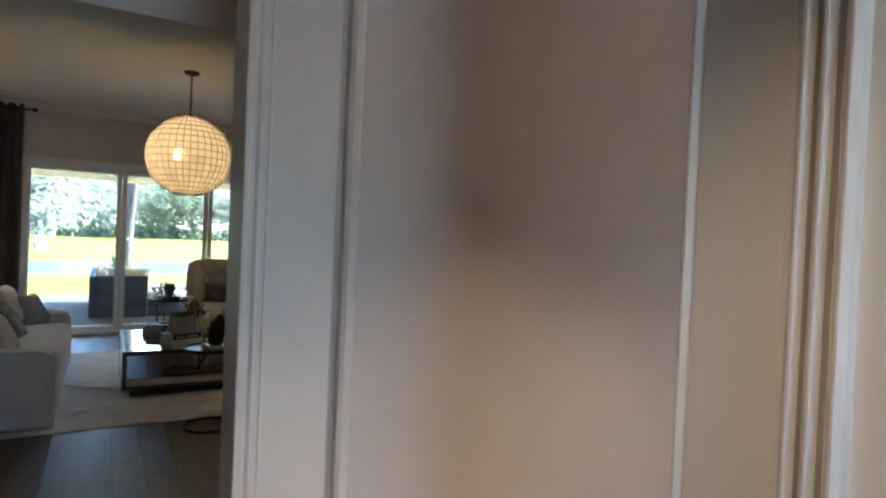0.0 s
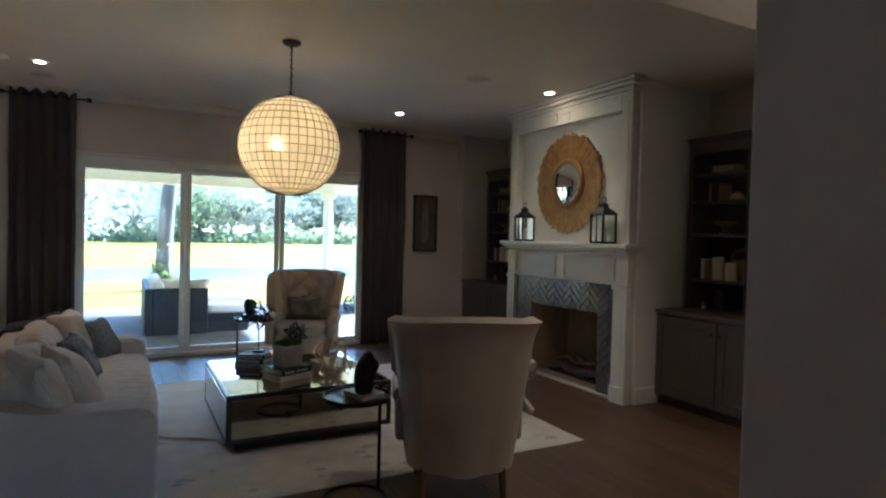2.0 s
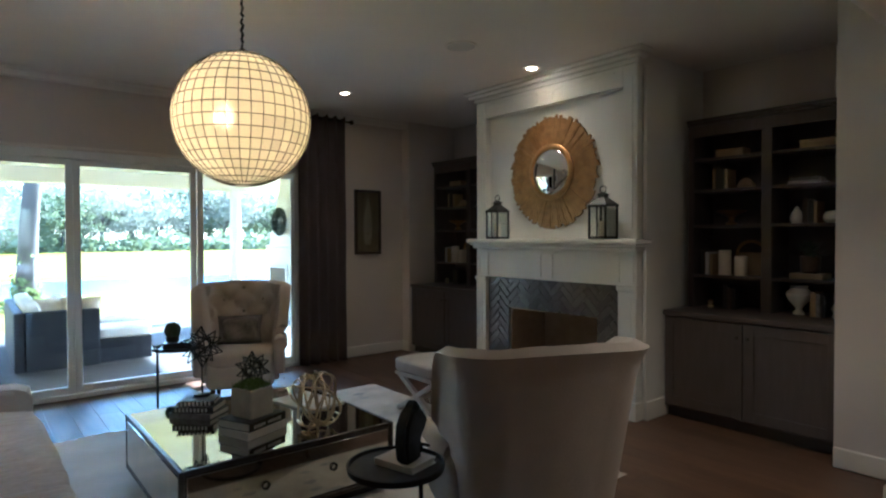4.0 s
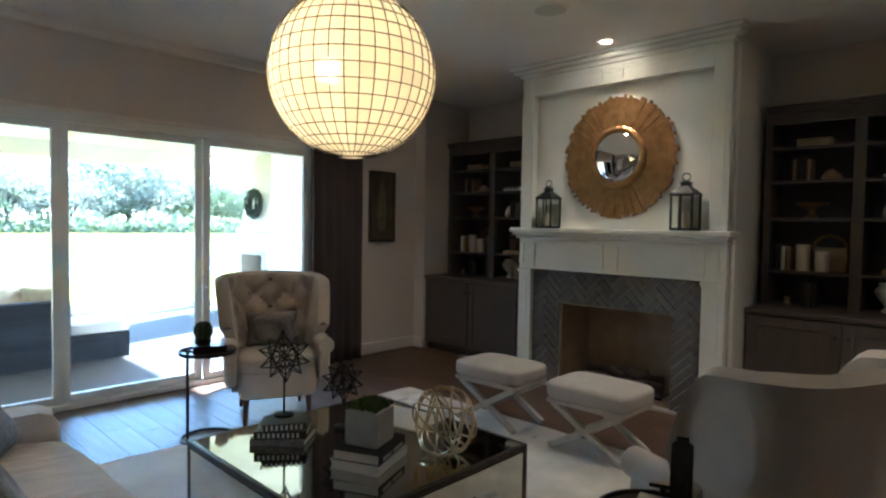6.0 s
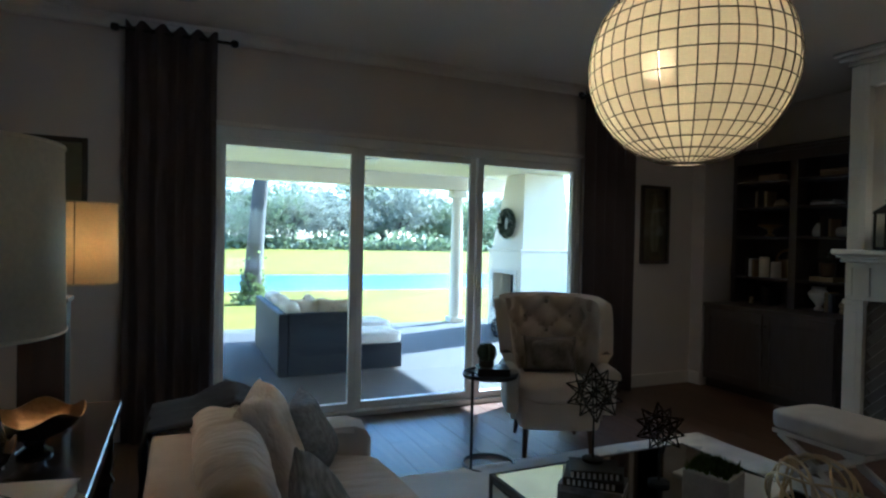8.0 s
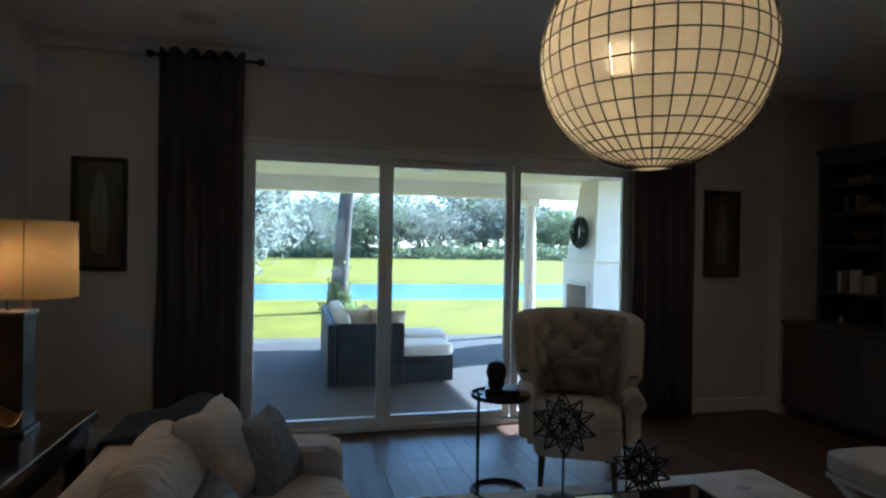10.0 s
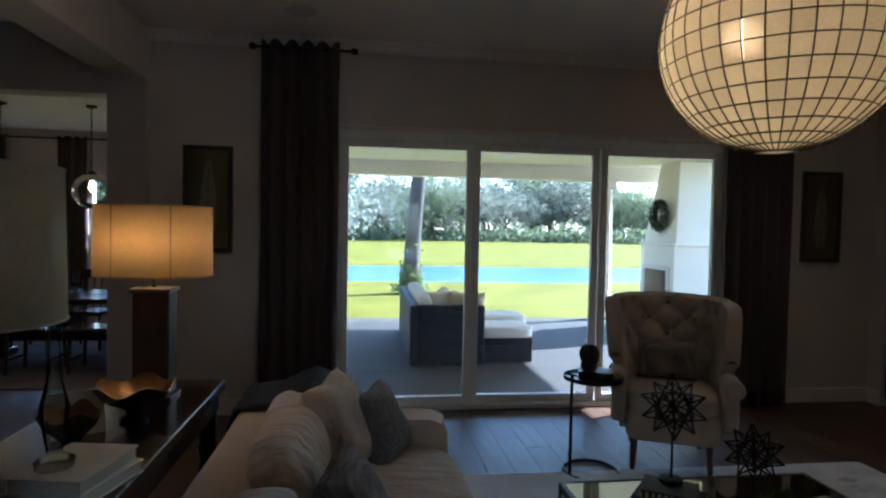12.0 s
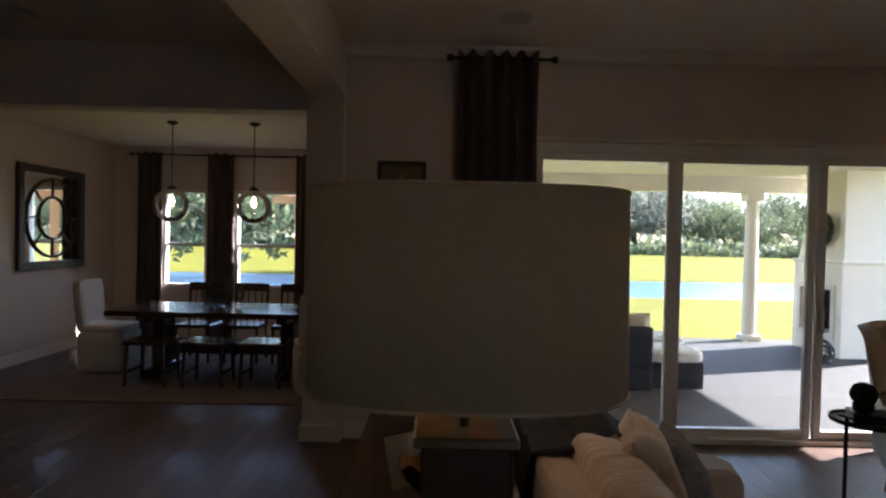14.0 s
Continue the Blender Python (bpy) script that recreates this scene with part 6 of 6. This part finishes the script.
grid = [[b.verts.new((x, y, ground_z(x, y))) for x in xs] for y in ys]
for a, c in zip(grid, grid[1:]):
    for i in range(len(xs) - 1):
        b.faces.new((a[i], a[i + 1], c[i + 1], c[i]))
structure("ground", b, "grass", "sunlit yellow-green lawn running to the tree line", "lawn", True)
structure("pond_water", box(-70, 70, 24.5, 35.2, -0.8, -0.30), "water", "narrow blue pond across the lawn", "water")


def tree(name, x, y, z, H, trunk_r, crown_r, leaf, label, seed, clumps=90, per=42, leafsize=0.22, lean=0.0, group="far oaks"):
    rnd = random.Random(seed)
    t = thing(name, (x, y, z), label, "tree", group)
    bt = bmesh.new()
    fork = H * rnd.uniform(0.16, 0.26)
    top = Vector((lean, 0.2, fork))
    tube([(0, 0, -0.2), (lean * 0.3, 0.05, fork * 0.4), top], trunk_r, 9, bt, taper=0.75)
    tips = []
    for k in range(8):
        a = k * 0.785 + rnd.uniform(-0.3, 0.3)
        ln = crown_r * rnd.uniform(0.6, 0.95)
        mid = top + Vector((math.cos(a) * ln * 0.45, math.sin(a) * ln * 0.45, H * rnd.uniform(0.12, 0.26)))
        end = top + Vector((math.cos(a) * ln, math.sin(a) * ln, H * rnd.uniform(0.15, 0.5)))
        tube([top, mid, end], trunk_r * 0.45, 6, bt, taper=0.25)
        tips += [mid, end, (mid + end) / 2]
    tube([top, top + Vector((0.3, 0, H * 0.3)), top + Vector((0, 0, H * 0.52))], trunk_r * 0.5, 6, bt, taper=0.25)
    tips.append(top + Vector((0, 0, H * 0.5)))
    part("trunk", bt, "bark", t, smooth=True)
    verts, faces = [], []
    for c in range(clumps):
        base = rnd.choice(tips)
        cc = base + Vector((rnd.gauss(0, crown_r * 0.28), rnd.gauss(0, crown_r * 0.28), rnd.gauss(0.02 * H, H * 0.15)))
        cr = crown_r * rnd.uniform(0.10, 0.24)
        for k in range(per):
            d = Vector((rnd.gauss(0, 1), rnd.gauss(0, 1), rnd.gauss(0, 0.8)))
            p = cc + d * cr * 0.6
            if p.z < 0.5:
                continue
            u = Vector((rnd.gauss(0, 1), rnd.gauss(0, 1), rnd.gauss(-0.3, 0.8))).normalized() * leafsize * rnd.uniform(0.6, 1.4)
            v = u.cross(Vector((rnd.gauss(0, 1), rnd.gauss(0, 1), rnd.gauss(0, 1)))).normalized() * leafsize * 0.42
            n = len(verts)
            verts += [p - u, p + v, p + u, p - v]
            faces.append((n, n + 1, n + 2, n + 3))
    me = bpy.data.meshes.new("crown")
    me.from_pydata(verts, [], faces)
    me.materials.append(M[leaf])
    o = new("crown", me)
    o.parent = t
    return t


kinds = [tree("oak_tree", -40 + 8 * k, 66 + 2 * (k % 2), 0.4, 9.5 - k % 3, 0.32, 4.4, ("leaf_grey", "leaf", "leaf_grey", "leaf", "leaf_light")[k], ("grey mossy oak far across the pond", "dark green oak far across the pond", "grey mossy oak far across the pond", "dark green oak far across the pond", "bright green tree far across the pond")[k], 20 + k, 170, 36, 0.20) for k in range(5)]
rnd = random.Random(31)
for k in range(44):
    src = kinds[(k * 3 + rnd.randrange(5)) % 5]
    x = -70 + 3.5 * k + rnd.uniform(-1.5, 1.5)
    if 26 < x < 31 or 16.5 < x < 19 or rnd.random() < 0.14:
        continue
    s = rnd.choice((0.5, 0.62, 0.78, 0.95, 1.15)) * rnd.uniform(0.92, 1.08)
    o = copy_thing(src, pose(x, 64 + rnd.uniform(0, 14), 0.35, 0, 0, rnd.uniform(0, 360)))
    o.scale = (s, s, s * rnd.uniform(0.85, 1.05))
for k in range(34):
    src = kinds[rnd.randrange(5)]
    s_ = rnd.uniform(0.85, 1.5)
    o = copy_thing(src, pose(-85 + 5.6 * k + rnd.uniform(-2, 2), 80 + rnd.uniform(0, 14), 0.35, 0, 0, rnd.uniform(0, 360)))
    o.scale = (s_, s_, s_ * 0.95)
# undergrowth along the far bank
verts, faces = [], []
for k in range(15000):
    x, y = rnd.uniform(-70, 80), 62.5 + abs(rnd.gauss(0, 5.0))
    z = 0.35 + abs(rnd.gauss(0, 1.0)) * (0.7 + 0.5 * noise.noise(Vector((x * 0.15, 0, 0))))
    u = Vector((rnd.gauss(0, 1), rnd.gauss(0, 1), rnd.gauss(0, 1))).normalized() * 0.33
    v = u.cross(Vector((rnd.gauss(0, 1), rnd.gauss(0, 1), rnd.gauss(0, 1)))).normalized() * 0.2
    n = len(verts)
    verts += [Vector((x, y, z)) + q for q in (-u, v, u, -v)]
    faces.append((n, n + 1, n + 2, n + 3))
me = bpy.data.meshes.new("undergrowth")
me.from_pydata(verts, [], faces)
me.materials.append(M["leaf"])
tagged(new("undergrowth", me), "low dark undergrowth along the tree line", "shrubs", kind="stuff")

# unseen neutral ground, added under the light that enters by window_3
structure("driveway", box(-20, 20, -30, -2.4, -0.5, -0.06), "concrete", "added unseen pale ground on the entry side", "driveway")
# near tree by the patio, with vines at its foot
nt_ = thing("pine_tree", (0.8, 21.2, -0.2), "tall bare-trunked tree with vines at its foot", "tree")
bt = bmesh.new()
tube([(0, 0, -0.2), (0.02, 0, 0.8), (0.10, 0, 2.2), (0.22, 0.05, 3.6), (0.5, 0.1, 5.5), (0.7, 0.1, 9.0)], 0.25, 14, bt, taper=0.55)
part("trunk", bt, "bark", nt_, smooth=True)
for k, (a, h) in enumerate(((0.5, 5.5), (2.4, 6.5), (4.2, 7.4))):
    part("limb", tube([(0.5, 0.1, h), (0.5 + math.cos(a) * 1.3, math.sin(a) * 1.3, h + 0.8), (0.5 + math.cos(a) * 2.8, math.sin(a) * 2.8, h + 1.2)], 0.10, 8, taper=0.3), "bark", nt_, smooth=True)
verts, faces = [], []
for k in range(650):
    h = abs(rnd.gauss(0, 0.4))
    a = rnd.uniform(0, 6.283)
    r_ = 0.26 + (0.3 * rnd.random() if h < 0.25 else 0.06 * rnd.random())
    p = Vector((r_ * math.cos(a) + 0.03 * h, r_ * math.sin(a), h))
    u = Vector((rnd.gauss(0, 1), rnd.gauss(0, 1), rnd.gauss(0, 1))).normalized() * 0.06
    v = u.cross(Vector((rnd.gauss(0, 1), rnd.gauss(0, 1), rnd.gauss(0, 1)))).normalized() * 0.035
    n = len(verts)
    verts += [p + q for q in (-u, v, u, -v)]
    faces.append((n, n + 1, n + 2, n + 3))
me = bpy.data.meshes.new("vines")
me.from_pydata(verts, [], faces)
me.materials.append(M["leaf_light"])
o = new("vines", me)
o.parent = nt_
o["kind"] = "stuff"
verts, faces = [], []
for k in range(5200):
    c = Vector((0.6 + rnd.gauss(0, 1.6), rnd.gauss(0, 1.6), 8.4 + rnd.gauss(0, 0.9)))
    u = Vector((rnd.gauss(0, 1), rnd.gauss(0, 1), rnd.gauss(0, 1))).normalized() * 0.13
    v = u.cross(Vector((rnd.gauss(0, 1), rnd.gauss(0, 1), rnd.gauss(0, 1)))).normalized() * 0.06
    n = len(verts)
    verts += [c + q for q in (-u, v, u, -v)]
    faces.append((n, n + 1, n + 2, n + 3))
me = bpy.data.meshes.new("crown")
me.from_pydata(verts, [], faces)
me.materials.append(M["leaf"])
o = new("crown", me)
o.parent = nt_
# trees beside the dining windows
tree("oak_tree", -3.5, 34, -0.3, 8.0, 0.3, 3.6, "leaf_grey", "grey mossy oak beyond the dining windows", 71, 90, 40, 0.2, group="near oaks")
tree("oak_tree", -10.5, 30, -0.2, 7.0, 0.28, 3.4, "leaf", "green oak beyond the dining windows", 72, 90, 40, 0.2, group="near oaks")
pg = thing("pergola", (-3.5, 19.2, -0.15), "orange cedar pergola frame outside the dining room", "pergola")
for x in (-1.2, 1.0):
    part("post", box(x - 0.07, x + 0.07, -0.07, 0.07, 0, 2.5, 0.006), "pergola", pg)
part("beam", box(-1.8, 1.6, -0.05, 0.05, 2.5, 2.68, 0.006), "pergola", pg)
for k in range(7):
    part("rafter", box(-1.6 + 0.5 * k, -1.54 + 0.5 * k, -0.6, 1.6, 2.68, 2.80, 0.004), "pergola", pg)
part("post", box(0.93, 1.07, 1.5, 1.64, 0, 2.68, 0.006), "pergola", pg)
part("post", box(-1.27, -1.13, 1.5, 1.64, 0, 2.68, 0.006), "pergola", pg)

# ---------- laid pieces: tiles, planks, pavers ----------
def clip(b, y0, y1, z0, z1):
    for co, no in (((0, y0, 0), (0, -1, 0)), ((0, y1, 0), (0, 1, 0)), ((0, 0, z0), (0, 0, -1)), ((0, 0, z1), (0, 0, 1))):
        g = b.verts[:] + b.edges[:] + b.faces[:]
        if not b.verts:
            return
        r = bmesh.ops.bisect_plane(b, geom=g, plane_co=co, plane_no=no, clear_outer=True)
        cut = [e for e in r["geom_cut"] if isinstance(e, bmesh.types.BMEdge)]
        if cut:
            bmesh.ops.contextual_create(b, geom=cut)


part("grout_bed", box(4.105, 4.142, 6.42, 6.665, 0.025, 1.14), "grout", fp)
part("grout_bed", box(4.105, 4.142, 7.775, 8.08, 0.025, 1.14), "grout", fp)
part("grout_bed", box(4.105, 4.142, 6.665, 7.775, 0.83, 1.14), "grout", fp)
TL, TW, GAP = 0.205, 0.066, 0.005
zones = ((6.42, 6.665, 0.027, 1.14), (7.775, 8.08, 0.027, 1.14), (6.665, 7.775, 0.832, 1.14))
cs = math.sqrt(0.5)
laid = []
for v in range(-30, 31):
    for m in range(-8, 9):
        laid.append((v + 6 * m, v, 3, 1))
        laid.append((v, v - 5 + 6 * m, 1, 3))
for u, v, lu, lv in laid:
    a, c = (u + lu / 2) * TW, (v + lv / 2) * TW
    yc, zc = 7.24 + (a - c) * cs, 0.55 + (a + c) * cs
    for zn in zones:
        if zn[0] - 0.1 < yc < zn[1] + 0.1 and zn[2] - 0.1 < zc < zn[3] + 0.1:
            tb = box(4.096, 4.106, -lu * TW / 2 + GAP / 2, lu * TW / 2 - GAP / 2, -lv * TW / 2 + GAP / 2, lv * TW / 2 - GAP / 2)
            tb.transform(Matrix.Translation((0, yc, zc)) @ Matrix.Rotation(radians(45), 4, "X"))
            clip(tb, *zn)
            if len(tb.faces) > 4:
                part("tile", tb, "tile", fp)
            else:
                tb.free()

# floor planks
PW = 0.185
fl = bpy.data.objects["floor"]
meshes = {}
rnd = random.Random(77)
rest = bmesh.new()


def plank_mesh(L):
    if L not in meshes:
        b = box(-PW / 2 + 0.0009, PW / 2 - 0.0009, 0.0009, L - 0.0009, -0.011, 0.0, 0.0006)
        me = bpy.data.meshes.new("plank")
        b.to_mesh(me)
        b.free()
        me.materials.append(M["plank"])
        meshes[L] = me
    return meshes[L]


count = 0
for i in range(int(12.4 / PW)):
    x = -7.2 + PW * (i + 0.5)
    y = -2.2 - rnd.uniform(0, 1.5)
    yend = 14.6 if -6.45 < x < -2.17 else 10.12
    while y < yend:
        L = rnd.choice((1.2, 1.6, 2.0, 2.4))
        a, c = max(y, -2.2), min(y + L, yend)
        if c - a > 0.02:
            near = -1.9 < x < 4.3 and 1.0 < (a + c) / 2 < 10.1 and abs((c - a) - L) < 1e-6 and count < 300
            if near:
                o = new("plank", plank_mesh(L))
                o.parent = fl
                o.location = (x, a, 0)
                count += 1
            else:
                box(x - PW / 2 + 0.0012, x + PW / 2 - 0.0012, a + 0.0012, c - 0.0012, -0.011, 0.0, bm=rest)
        y += L
o = part("planks_beyond", rest, "plank_rest", fl)
o["kind"] = "stuff"

# patio pavers in running bond
pt_ = bpy.data.objects["patio_slab"]
b = box(-0.1155, 0.1155, -0.0555, 0.0555, -0.055, -0.03, 0.004)
pm = bpy.data.meshes.new("paver")
b.to_mesh(pm)
b.free()
pm.materials.append(M["paver"])
verts, faces = [], []
count = 0
for j in range(44):
    y = NY + 0.29 + 0.12 * j
    for i in range(36):
        x = -1.85 + 0.24 * i + (0.12 if j % 2 else 0)
        if -0.9 < x < 3.0 and y < 12.5 and count < 300:
            o = new("paver", pm)
            o.parent = pt_
            o.location = (x, y, rnd.uniform(-0.0015, 0.0015))
            count += 1
        else:
            n = len(verts)
            dz = rnd.uniform(-0.0015, 0.0015)
            verts += [(x + sx * 0.115, y + sy * 0.055, z + dz) for z in (-0.05, -0.03) for sx, sy in ((-1, -1), (1, -1), (1, 1), (-1, 1))]
            faces += [(n + 4, n + 5, n + 6, n + 7), (n, n + 1, n + 5, n + 4), (n + 1, n + 2, n + 6, n + 5), (n + 2, n + 3, n + 7, n + 6), (n + 3, n, n + 4, n + 7)]
me = bpy.data.meshes.new("pavers_beyond")
me.from_pydata(verts, [], faces)
me.materials.append(M["paver_rest"])
o = new("pavers_beyond", me)
o.parent = pt_
o["kind"] = "stuff"
